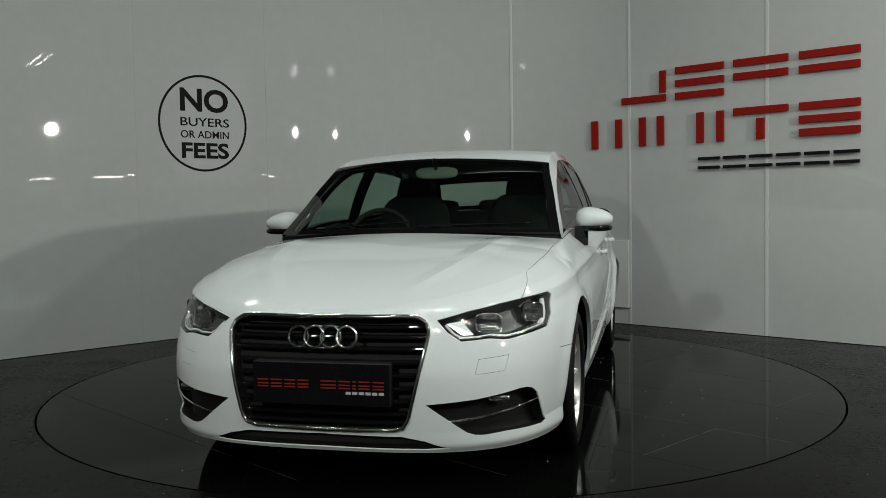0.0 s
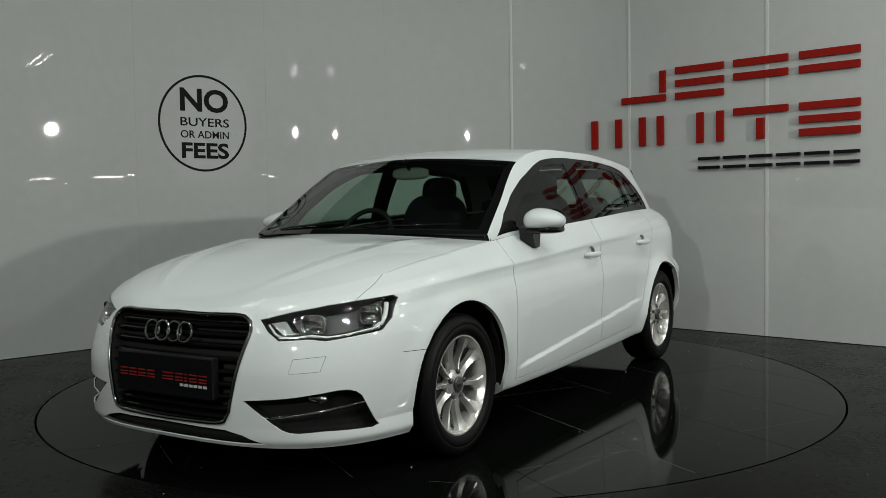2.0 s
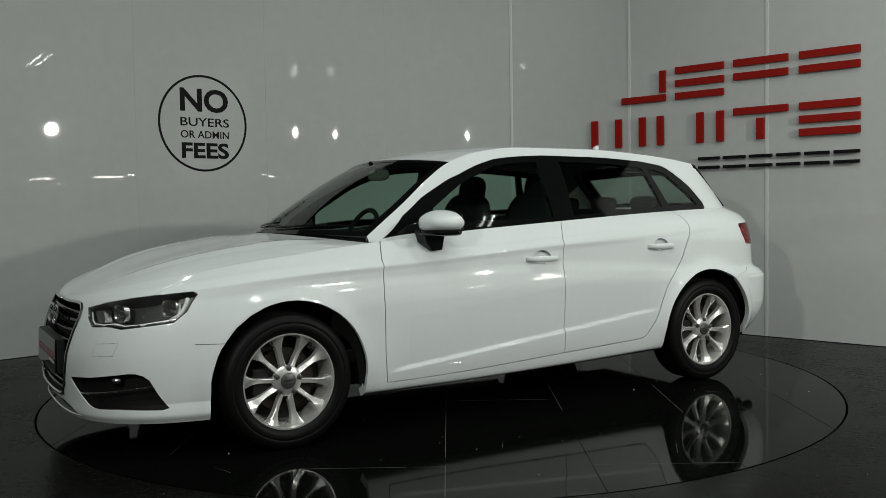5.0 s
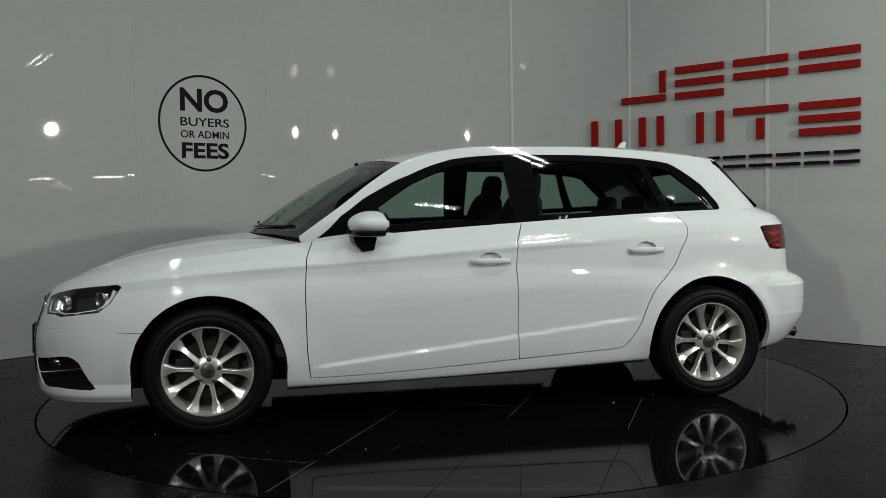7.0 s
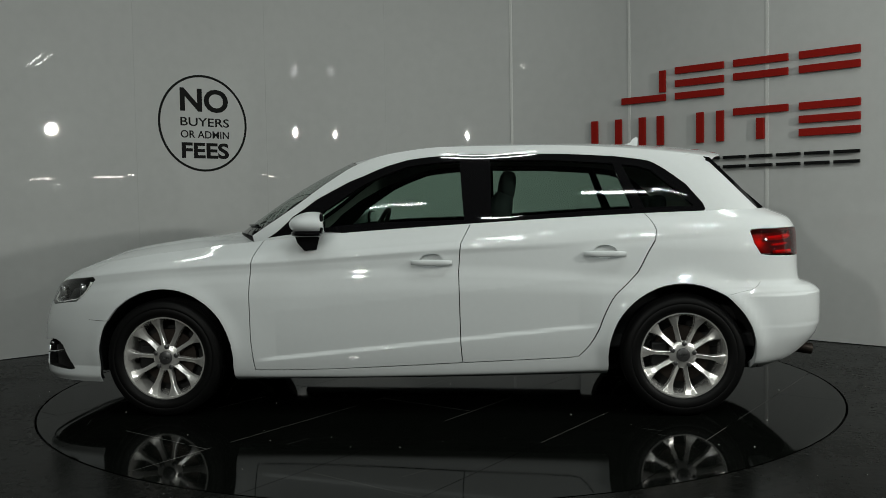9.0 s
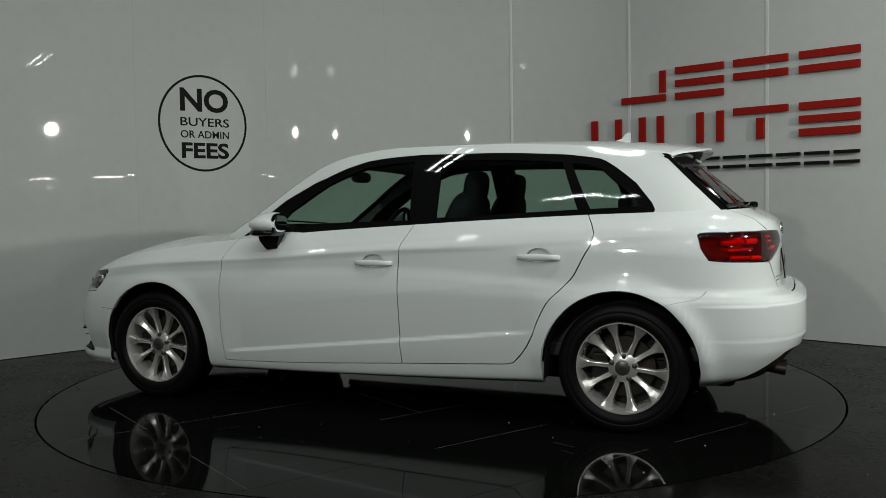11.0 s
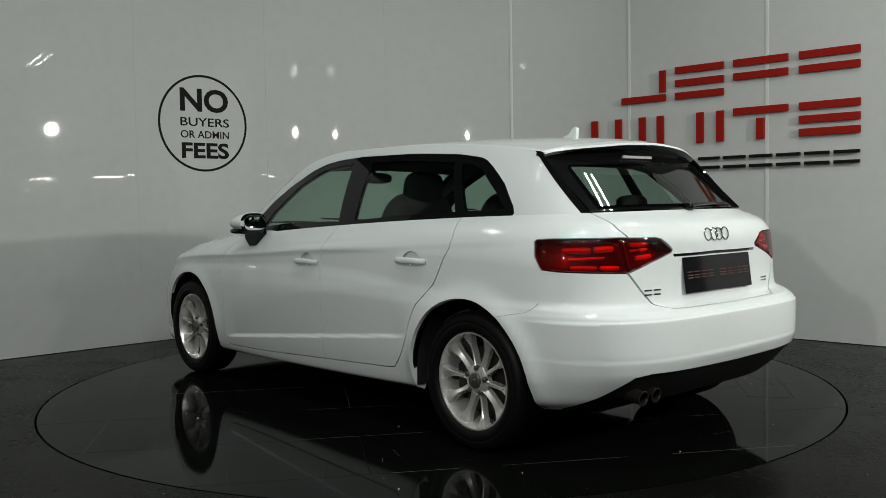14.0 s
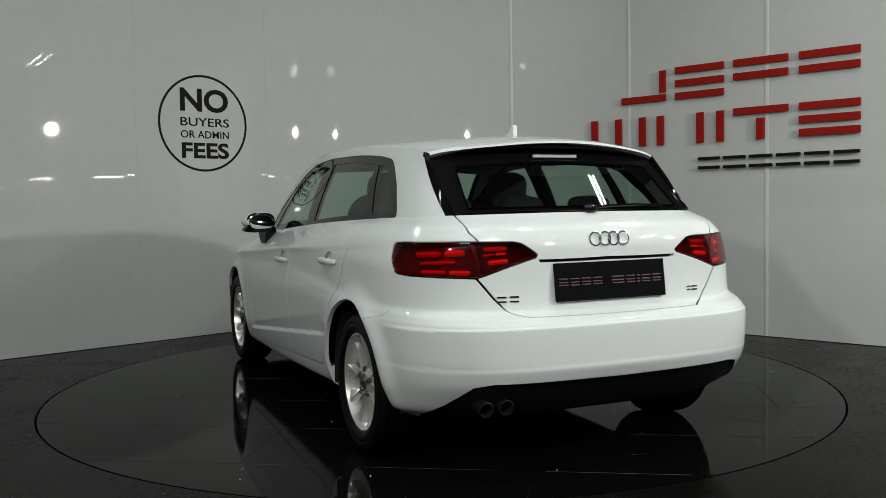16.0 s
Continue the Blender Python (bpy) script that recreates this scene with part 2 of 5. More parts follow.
# a small lifting hatch set askew in one board
bm = bmesh.new()
for p, q in (((-1.709, 0.427), (-1.537, 0.891)), ((-1.537, 0.891), (-1.756, 0.986)), ((-1.756, 0.986), (-1.964, 0.452))):
    deck_line(bm, p, q, 0.003, 0.0006)
part("hatch_joint", bm, GAP, table, "black joint round a small hatch")

# dust and chips lying on the deck and the floor
bm = bmesh.new()
rnd = random.Random(4)
for k in range(110):
    r, a = DECK_R * math.sqrt(rnd.random()) * 0.98, rnd.random() * 2 * math.pi
    s = rnd.choice((0.001, 0.0015, 0.002, 0.0025, 0.0035))
    vs = bmesh.ops.create_icosphere(bm, subdivisions=1, radius=s)["verts"]
    bmesh.ops.translate(bm, vec=(r * math.cos(a), r * math.sin(a), s * 0.4), verts=vs)
part("dust", bm, DUST, table, "pale specks of dust")["kind"] = "stuff"
bm = bmesh.new()
for k in range(130):
    r, a = 2.3 + 1.2 * rnd.random(), rnd.random() * 2 * math.pi
    if r * math.sin(a) > 0.7:
        continue
    s = rnd.choice((0.001, 0.0015, 0.002, 0.003))
    vs = bmesh.ops.create_icosphere(bm, subdivisions=1, radius=s)["verts"]
    bmesh.ops.translate(bm, vec=(r * math.cos(a), r * math.sin(a), s * 0.4), verts=vs)
tagged(solid("floor_dust", bm, DUST), "pale specks of dust on the dark floor", "dust", kind="stuff")

# plain walls and ceiling that close the hall
bm = bmesh.new()
box(bm, -7.5, 7.5, -9.8, -9.6, 0, CEIL)
tagged(solid("wall_south", bm, HALL), "plain grey hall wall", "wall", kind="structure")
for name, x0, x1 in (("wall_west", -7.6, -7.4), ("wall_east", 7.4, 7.6)):
    bm = bmesh.new()
    box(bm, x0, x1, -9.6, 9.7, 0, CEIL)
    tagged(solid(name, bm, HALL), "plain grey hall wall", "wall", kind="structure")
bm = bmesh.new()
box(bm, -7.5, 7.5, 9.6, 9.8, 0, CEIL)
tagged(solid("wall_far", bm, HALL), "plain grey hall wall", "wall", kind="structure")
bm = bmesh.new()
box(bm, -7.6, 7.6, -9.8, 9.8, CEIL, CEIL + 0.15)
tagged(solid("ceiling", bm, CEILING), "dull dark hall ceiling", "ceiling", kind="structure")

# ---- round slogan on the wall ----
slogan = tagged(new("slogan_sign"), "black round vinyl slogan on the white wall", "sign")
left_m = Matrix.Translation(CL) @ pose(0, 0, 0, 0, 0, math.degrees(math.atan2(UL.y, UL.x)))
bm = bmesh.new()
ring(bm, (0.946, 1.786), 0.384, 0.403, -0.0025, 0.001, 96, left_m)
part("circle", bm, INK, slogan)
for words, s0, s1, z0, z1 in (("NO", 0.738, 1.178, 1.880, 2.076), ("BUYERS", 0.737, 1.181, 1.760, 1.832),
                              ("OR ADMIN", 0.736, 1.178, 1.661, 1.724), ("FEES", 0.742, 1.174, 1.492, 1.625)):
    lettering(words, z1 - z0, s1 - s0, INK, "lettering", left_m @ Matrix.Translation((s0, -0.0015, z0)), slogan, bold=0.030 if words in ("NO", "FEES") else 0.011)
follow_wall(slogan, CL, UL)

# ---- company sign: raised bars in its colours ----
right_m = Matrix.Translation(CR) @ pose(0, 0, 0, 0, 0, math.degrees(math.atan2(UR.y, UR.x)))
sign = tagged(new("wall_sign"), "raised red and black sign bars fixed to the white wall", "sign")


def sign_bar(s0, s1, z0, z1, mat):
    bm = bmesh.new()
    box(bm, s0, s1, -0.034, -0.012, z0, z1, 0.002, right_m)
    bar = part("sign_bar", bm, mat, sign)
    for s in (s0 + 0.25 * (s1 - s0), s1 - 0.25 * (s1 - s0)):
        pin = bmesh.new()
        box(pin, s - 0.004, s + 0.004, -0.012, 0.004, (z0 + z1) / 2 - 0.004, (z0 + z1) / 2 + 0.004, 0, right_m)
        part("spacer", pin, STRIP, bar)


for s0, s1, rows in ((-1.035, -0.62, ("low",)), (-0.533, -0.113, ("top", "mid", "low")), (-0.033, 0.397, ("top", "mid")), (0.478, 0.914, ("top", "mid"))):
    for row in rows:
        z = {"top": 2.112, "mid": 2.006, "low": 1.903}[row]
        sign_bar(s0, s1, z, z + 0.056, RED)
sign_bar(-0.676, -0.62, 1.975, 2.155, RED)
for s0, s1, rows in ((-0.034, 0.398, ("top",)), (0.479, 0.917, ("top", "mid", "low"))):
    for row in rows:
        z = {"top": 1.733, "mid": 1.634, "low": 1.537}[row]
        sign_bar(s0, s1, z, z + 0.056, RED)
for s in (-1.33, -1.10, -0.87, -0.701, -0.345, -0.175):
    sign_bar(s, s + 0.062, 1.537, 1.782, RED)
sign_bar(0.152, 0.214, 1.537, 1.70, RED)
for k in range(6):
    s0 = -0.331 + k * 0.2125
    for z in (1.396, 1.323):
        sign_bar(s0, s0 + 0.182, z, z + 0.024, BLACK_ACRYLIC)
follow_wall(sign, CR, UR)

# ---- lamps seen in the glossy wall: floods on stands, tube battens, lit strips on the hall wall ----
LIT = material("lit_strip", (0.9, 0.9, 0.85), 0.5, glow=((1.0, 0.97, 0.88), 32.0))
CASE = material("grey_lamp_case", (0.05, 0.05, 0.05), 0.5, vary=0.2, scale=10)
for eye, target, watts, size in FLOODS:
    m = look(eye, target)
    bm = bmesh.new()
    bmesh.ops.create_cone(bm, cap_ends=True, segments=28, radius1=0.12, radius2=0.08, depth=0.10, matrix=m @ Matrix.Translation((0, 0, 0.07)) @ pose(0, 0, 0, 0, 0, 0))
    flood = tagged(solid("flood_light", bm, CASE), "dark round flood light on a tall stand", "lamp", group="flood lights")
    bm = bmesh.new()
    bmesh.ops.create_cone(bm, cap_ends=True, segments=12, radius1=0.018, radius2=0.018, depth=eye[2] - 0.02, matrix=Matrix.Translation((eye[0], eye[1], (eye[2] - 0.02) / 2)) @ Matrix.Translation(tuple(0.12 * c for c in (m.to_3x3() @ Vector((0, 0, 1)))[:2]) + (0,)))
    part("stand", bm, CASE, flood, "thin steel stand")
for x, y, z, turn, long, watts in TUBES:
    bm = bmesh.new()
    half = long / 2 + 0.03
    box(bm, -half, half, -0.11, 0.11, z + 0.03, z + 0.09, 0.01, pose(x, y, 0, 0, 0, turn))
    for k in (-0.8, 0.8):
        box(bm, k * half - 0.006, k * half + 0.006, -0.006, 0.006, z + 0.08, CEIL, 0, pose(x, y, 0, 0, 0, turn))
    tagged(solid("tube_light", bm, STRIP), "white twin tube light on the ceiling", "lamp", group="tube lights")
for y0, y1, z in ((-3.54, -2.95, 1.72), (-2.86, -2.72, 1.75), (-4.85, -4.35, 1.71)):
    bm = bmesh.new()
    box(bm, 7.33, 7.40, y0 - 0.03, y1 + 0.03, z - 0.05, z + 0.05, 0.005)
    strip = tagged(solid("wall_light", bm, CASE), "slim lit strip light on the hall wall", "lamp", group="wall lights")
    bm = bmesh.new()
    box(bm, 7.322, 7.331, y0, y1, z - 0.012, z + 0.012)
    part("diffuser", bm, LIT, strip, "lit diffuser")

# ---- the car: surfaces first, then panels cut out of them ----
PAINT = material("white_car_paint", (0.65, 0.68, 0.68), 0.5, spec=0.15, coat=1.0, vary=0.02, scale=3)
TRIM = material("satin_black_trim", (0.005, 0.005, 0.0055), 0.03, spec=0.3, vary=0.2, scale=9)
PLASTIC = material("black_bumper_plastic", (0.008, 0.008, 0.008), 0.55, spec=0.25, vary=0.25, scale=20, bump=0.05, bump_scale=300)
LINER = material("body_liner", (0.006, 0.006, 0.006), 0.8)
CHROME = material("chrome", (0.75, 0.76, 0.76), 0.08, metal=1.0)
ALLOY = material("silver_alloy", (0.76, 0.75, 0.72), 0.26, metal=0.7, vary=0.08, scale=12)
ALLOY_DARK = material("brushed_hub", (0.085, 0.085, 0.085), 0.35, metal=0.6)
RUBBER = material("tyre_rubber", (0.004, 0.004, 0.004), 0.5, spec=0.12, vary=0.3, scale=14, bump=0.05, bump_scale=160)
STEEL = material("brake_steel", (0.05, 0.04, 0.034), 0.45, metal=0.8, vary=0.4, scale=18)
CABIN = material("dark_cabin_plastic", (0.016, 0.016, 0.017), 0.7, vary=0.2, scale=8, bump=0.05, bump_scale=120)
CLOTH = material("black_seat_cloth", (0.017, 0.017, 0.019), 0.9, vary=0.3, scale=20, bump=0.2, bump_scale=240)
LINING = material("pale_pillar_lining", (0.30, 0.29, 0.27), 0.8, vary=0.1, scale=10)
MIRROR = material("mirror_glass", (0.85, 0.87, 0.87), 0.02, metal=1.0)
HOUSING = material("lamp_housing", (0.10, 0.10, 0.10), 0.4, metal=0.5)
REFLECTOR = material("lamp_reflector", (0.72, 0.73, 0.73), 0.22, metal=1.0)
LAMP_WHITE = material("pale_lamp_trim", (0.82, 0.82, 0.80), 0.2)
PLATE = material("black_plate", (0.006, 0.006, 0.007), 0.06, spec=0.22, vary=0.2, scale=10)
RED_INK = material("red_print", (0.20, 0.012, 0.008), 0.5, spec=0.2)
DIM_INK = material("dim_red_print", (0.05, 0.008, 0.007), 0.4)
GREY_INK = material("grey_print", (0.42, 0.42, 0.42), 0.4)
TAIL_GLOW = material("tail_lamp_reflector", (0.62, 0.05, 0.03), 0.25, metal=0.1)
AMBER = material("amber_reflector", (0.95, 0.35, 0.12), 0.3)
TAIL_DARK = material("tail_lamp_dark", (0.08, 0.006, 0.005), 0.3, vary=0.5, scale=25)


def glazing(name, tint):
    """Thin glass: it lets light through with its tint and mirrors by Fresnel."""
    m = bpy.data.materials.new(name)
    m.use_nodes = True
    nt = m.node_tree
    nt.nodes.remove(nt.nodes["Principled BSDF"])
    out = nt.nodes["Material Output"]
    clear, gloss, mix, fres, power, scale, base = (nt.nodes.new("ShaderNode" + k) for k in ("BsdfTransparent", "BsdfGlossy", "MixShader", "LayerWeight", "Math", "Math", "Math"))
    clear.inputs[0].default_value = (*tint, 1)
    gloss.inputs["Roughness"].default_value = 0.01
    fres.inputs["Blend"].default_value = 0.5
    power.operation, scale.operation, base.operation = "POWER", "MULTIPLY", "ADD"
    power.inputs[1].default_value, scale.inputs[1].default_value, base.inputs[1].default_value = 4.5, 0.9, 0.05
    nt.links.new(fres.outputs["Facing"], power.inputs[0])
    nt.links.new(power.outputs[0], scale.inputs[0])
    nt.links.new(scale.outputs[0], base.inputs[0])
    nt.links.new(base.outputs[0], mix.inputs[0])
    nt.links.new(clear.outputs[0], mix.inputs[1])
    nt.links.new(gloss.outputs[0], mix.inputs[2])
    nt.links.new(mix.outputs[0], out.inputs[0])
    return m


GLASS = glazing("tinted_window_glass", (0.57, 0.70, 0.63))
DARK_GLASS = glazing("rear_window_glass", (0.58, 0.67, 0.62))
LENS = glazing("clear_lamp_lens", (0.93, 0.94, 0.94))
RED_LENS = glazing("red_lamp_lens", (0.85, 0.06, 0.035))

OFF = Vector((0.043, 0.111, 0.0))
car = tagged(new("car"), "white five-door hatchback car with black number plates on the turntable", "car")


def pchip(xs, ys):
    """A monotone cubic through the knots, as a function of an array."""
    xs, ys = np.array(xs, float), np.array(ys, float)
    if xs[0] > xs[-1]:
        xs, ys = xs[::-1], ys[::-1]
    h, d = np.diff(xs), np.diff(ys) / np.diff(xs)
    m = np.zeros_like(ys)
    m[0], m[-1] = d[0], d[-1]
    for k in range(1, len(xs) - 1):
        if d[k - 1] * d[k] > 0:
            w1, w2 = 2 * h[k] + h[k - 1], h[k] + 2 * h[k - 1]
            m[k] = (w1 + w2) / (w1 / d[k - 1] + w2 / d[k])

    def f(x):
        x = np.clip(np.asarray(x, float), xs[0], xs[-1])
        i = np.clip(np.searchsorted(xs, x) - 1, 0, len(xs) - 2)
        t = (x - xs[i]) / h[i]
        return (2 * t ** 3 - 3 * t ** 2 + 1) * ys[i] + (t ** 3 - 2 * t ** 2 + t) * h[i] * m[i] + (3 * t ** 2 - 2 * t ** 3) * ys[i + 1] + (t ** 3 - t ** 2) * h[i] * m[i + 1]
    return f


FRONT_AXLE, REAR_AXLE, HUB_Z = 1.318, -1.318, 0.303
# belt: u runs from the nose's middle (0) past the axles (0.2, 0.8) to the tail's middle (1); v from the lower edge to the waist
U_KNOTS = (0.0, 0.2, 0.32, 0.57, 0.8, 1.0)
LEVELS = [  # z at the knots of u, half width, nose, tail
    ((0.174, 0.178, 0.185, 0.195, 0.215, 0.240), 0.790, 2.158, -1.960),
    ((0.202, 0.216, 0.205, 0.215, 0.245, 0.290), 0.838, 2.172, -2.010),
    ((0.260, 0.280, 0.265, 0.285, 0.310, 0.340), 0.858, 2.176, -2.055),
    ((0.340, 0.370, 0.350, 0.370, 0.390, 0.400), 0.870, 2.178, -2.095),
    ((0.430, 0.480, 0.480, 0.500, 0.510, 0.450), 0.877, 2.176, -2.108),
    ((0.510, 0.590, 0.610, 0.620, 0.602, 0.598), 0.879, 2.162, -2.104),
    ((0.570, 0.670, 0.690, 0.700, 0.646, 0.624), 0.872, 2.146, -2.074),
    ((0.615, 0.725, 0.745, 0.770, 0.700, 0.650), 0.862, 2.130, -2.004),
    ((0.645, 0.765, 0.788, 0.845, 0.830, 0.760), 0.862, 2.116, -1.994),
    ((0.662, 0.800, 0.825, 0.890, 0.935, 0.880), 0.835, 2.104, -1.996),
    ((0.674, 0.825, 0.865, 0.930, 0.980, 0.960), 0.800, 2.092, -1.972),
    ((0.684, 0.854, 0.905, 0.972, 1.012, 1.030), 0.762, 2.072, -1.855)]
V_KNOTS = np.linspace(0, 1, len(LEVELS))
Z_BELT = [pchip(V_KNOTS, [lv[0][k] for lv in LEVELS]) for k in range(len(U_KNOTS))]
Y_BELT, NOSE, TAIL = (pchip(V_KNOTS, [lv[k] for lv in LEVELS]) for k in (1, 2, 3))
CORNER = 1.22


def z_belt(u, v):
    rows = np.stack([z(v) for z in Z_BELT])
    u = np.asarray(u, float)
    out = np.zeros_like(u)
    xs = np.array(U_KNOTS)
    d = np.diff(rows, axis=0) / np.diff(xs)[:, None]
    m = np.zeros_like(rows)
    m[1:-1] = (d[1:] * np.diff(xs)[:-1, None] + d[:-1] * np.diff(xs)[1:, None]) / (xs[2:] - xs[:-2])[:, None]
    i = np.clip(np.searchsorted(xs, u) - 1, 0, len(xs) - 2)
    k = np.arange(len(u))
    h = np.diff(xs)[i]
    t = (u - xs[i]) / h
    return (2 * t ** 3 - 3 * t ** 2 + 1) * rows[i, k] + (t ** 3 - 2 * t ** 2 + t) * h * m[i, k] + (3 * t ** 2 - 2 * t ** 3) * rows[i + 1, k] + (t ** 3 - t ** 2) * h * m[i + 1, k]


def corner_arc(n):
    """Arc of a rounded corner: shares along it -> share of length, share of width."""
    a = np.linspace(0, np.pi / 2, 400)
    x, y = np.sin(a) ** (2 / n), np.cos(a) ** (2 / n)
    s = np.concatenate([[0], np.cumsum(np.hypot(np.diff(x), np.diff(y)))])
    return s / s[-1], x, y


ARC_ROUND, ARC_SQUARE = corner_arc(2.5), corner_arc(3.9)
SQUARE_NOSE = pchip((0.0, 0.3, 0.6, 0.8, 1.0), (0.62, 0.58, 0.25, 0.06, 0.02))
SQUARE_TAIL = pchip((0.0, 0.3, 0.6, 0.8, 1.0), (0.90, 1.0, 1.0, 1.0, 0.95))
SIDE_TAPER = pchip((0.2, 0.32, 0.57, 0.8), (0.985, 1.0, 1.003, 0.992))
WAIST_TAPER = pchip((0.2, 0.32, 0.57, 0.8), (0.965, 0.975, 1.02, 0.945))


def belt(d):
    """Points of the belt for an array of (u, v) pairs."""
    u, v = np.clip(d[:, 0], 0, 1), np.clip(d[:, 1], 0, 1)
    z = z_belt(u, v)
    w = np.clip(v, 0, 1) ** 6
    uc = np.clip(u, 0.2, 0.8)
    y_side = Y_BELT(v) * (SIDE_TAPER(uc) * (1 - w) + WAIST_TAPER(uc) * w)
    y_side = y_side + 0.05 * np.clip(1 - v / 0.16, 0, 1) * np.clip((0.27 - u) / 0.08, 0, 1)
    x = CORNER - (u - 0.2) / 0.6 * 2 * CORNER
    y = y_side.copy()
    f, r = u < 0.2, u > 0.8
    for m, share, tip, square in ((f, 1 - u / 0.2, NOSE(v), SQUARE_NOSE(v)), (r, (u - 0.8) / 0.2, -TAIL(v), SQUARE_TAIL(v))):
        if m.any():
            g = square[m]
            a, b = (np.interp(share[m], ARC_ROUND[0], ARC_ROUND[j]) * (1 - g) + np.interp(share[m], ARC_SQUARE[0], ARC_SQUARE[j]) * g for j in (1, 2))
            x[m] = (CORNER + (tip[m] - CORNER) * a) * (1 if m is f else -1)
            y[m] = y_side[m] * b
    # flared lips round the wheels, the crease low on the doors
    for cx, flare in ((FRONT_AXLE, 0.012), (REAR_AXLE, 0.024)):
        q = np.hypot(x - cx, z - HUB_Z)
        y += flare * np.exp(-((q - 0.36) / 0.05) ** 2) * np.clip((z - 0.15) / 0.2, 0, 1) * (y > 0.6)
    zc = 0.372 - 0.097 * x
    ends = np.clip((x + 0.92) / 0.12, 0, 1) * np.clip((0.84 - x) / 0.12, 0, 1)
    gap = z - zc
    ramp = np.clip((gap + 0.010) / 0.026, 0, 1)
    y -= ends * (0.015 * ramp * ramp * (3 - 2 * ramp) * np.clip(1 - gap / 0.24, 0, 1) + 0.004 * np.clip(-gap / 0.12, 0, 1))
    # the shoulder line from lamp to lamp, with a hollow under it
    fall = z - (0.830 - 0.053 * x)
    ends = np.clip((x + 1.66) / 0.3, 0, 1) * np.clip((1.55 - x) / 0.5, 0, 1)
    ramp = np.clip((0.010 - fall) / 0.036, 0, 1)
    y -= ends * 0.0045 * ramp * ramp * (3 - 2 * ramp) * np.clip(1 + fall / 0.18, 0, 1)
    # the rear bumper's ledge and its undercut
    back = np.clip((-1.62 - x) / 0.2, 0, 1)
    for edge, tall, step in ((0.606, 0.012, 0.008), (0.455, 0.022, 0.003)):
        ramp = np.clip((edge - z) / tall, 0, 1)
        ramp = ramp * ramp * (3 - 2 * ramp) * np.clip(1 - (edge - z) / 0.30, 0, 1) * back * step
        reach = np.hypot(x + 1.35, y) + 1e-6
        x, y = x + ramp * (x + 1.35) / reach, y + ramp * y / reach
    return np.stack([x, y, z], -1)


# waist line and roof rail, joined by the cabin's sides; k runs from the windscreen's foot to the tail
def waist(k):
    u = 0.2 + (CORNER - 0.86) / (2 * CORNER) * 0.6 + k * 0.6155
    return belt(np.stack([np.minimum(u, 0.905), np.ones_like(k)], -1))


RAIL_X = pchip((0.0, 0.2, 0.45, 0.75, 1.0), (0.87, 0.33, -0.25, -0.96, -1.50))
RAIL_Y = pchip((0.0, 0.08, 0.2, 0.35, 0.6, 0.85, 1.0), (0.728, 0.680, 0.612, 0.594, 0.594, 0.586, 0.582))
RAIL_Z = pchip((0.0, 0.08, 0.14, 0.2, 0.28, 0.4, 0.6, 0.8, 0.92, 1.0), (0.925, 1.075, 1.195, 1.288, 1.345, 1.372, 1.370, 1.345, 1.318, 1.292))


def cabin_side(d):
    """(k, w): k along the car, w from the waist to the rail."""
    k, w = np.clip(d[:, 0], 0, 1), d[:, 1]
    a = waist(k)
    a[:, 1] -= 0.006
    b = np.stack([RAIL_X(k), RAIL_Y(k), RAIL_Z(k)], -1)
    q = a + (b - a) * w[:, None]
    q[:, 1] += 0.10 * (b[:, 2] - a[:, 2]) * w * (1 - w) * 1.6
    return q


ROOF_Z = pchip((0.44, 0.3, 0.06, -0.3, -0.8, -1.2, -1.5, -1.66), (1.322, 1.352, 1.388, 1.408, 1.407, 1.392, 1.366, 1.342))


def rail_at(k):
    return np.stack([RAIL_X(k), RAIL_Y(k), RAIL_Z(k)], -1)


def roof(d):
    """(k, c): k along from the windscreen's head to the spoiler, c from the rail (0) to the middle (1)."""
    k, c = np.clip(d[:, 0], 0, 1), np.clip(d[:, 1], 0, 1)
    e = rail_at(0.2 + 0.8 * k)
    mid_x = 0.44 + k * (-1.60 - 0.44)
    t = np.sin(c * np.pi / 2)
    x = e[:, 0] + (mid_x - e[:, 0]) * t
    y = e[:, 1] * (1 - c)
    z = e[:, 2] + (ROOF_Z(mid_x) - e[:, 2]) * np.sin(c * np.pi / 2) ** 0.75
    return np.stack([x, y, z], -1)


def screen(d):
    """(h, c): windscreen, h from foot to head, c from the pillar to the middle."""
    h, c = np.clip(d[:, 0], 0, 1), np.clip(d[:, 1], 0, 1)
    e = rail_at(0.2 * h)
    foot, head = np.array([1.09, 0, 0.935]), np.array([0.44, 0, 1.322])
    m = foot + (head - foot) * h[:, None]
    m[:, 2] += 0.028 * np.sin(np.pi * h)
    t = np.sin(c * np.pi / 2)
    q = e + (m - e) * t[:, None]
    q[:, 1] = e[:, 1] * (1 - c)
    return q


def rear_screen(d):
    """(h, c): rear window, h from its foot to the head under the spoiler."""
    h, c = np.clip(d[:, 0], 0, 1), np.clip(d[:, 1], 0, 1)
    foot_e = waist(np.array([1.0]))[0]
    head_e = np.array([-1.478, 0.590, 1.278])
    foot, head = np.array([-1.853, 0, 1.03]), np.array([-1.535, 0, 1.305])
    e = foot_e + (head_e - foot_e) * h[:, None]
    m = foot + (head - foot) * h[:, None]
    t = np.sin(c * np.pi / 2)
    q = e + (m - e) * t[:, None]
    q[:, 1] = e[:, 1] * (1 - c)
    return q


def smooth(f):
    f = np.clip(f, 0, 1)
    return f * f * (3 - 2 * f)


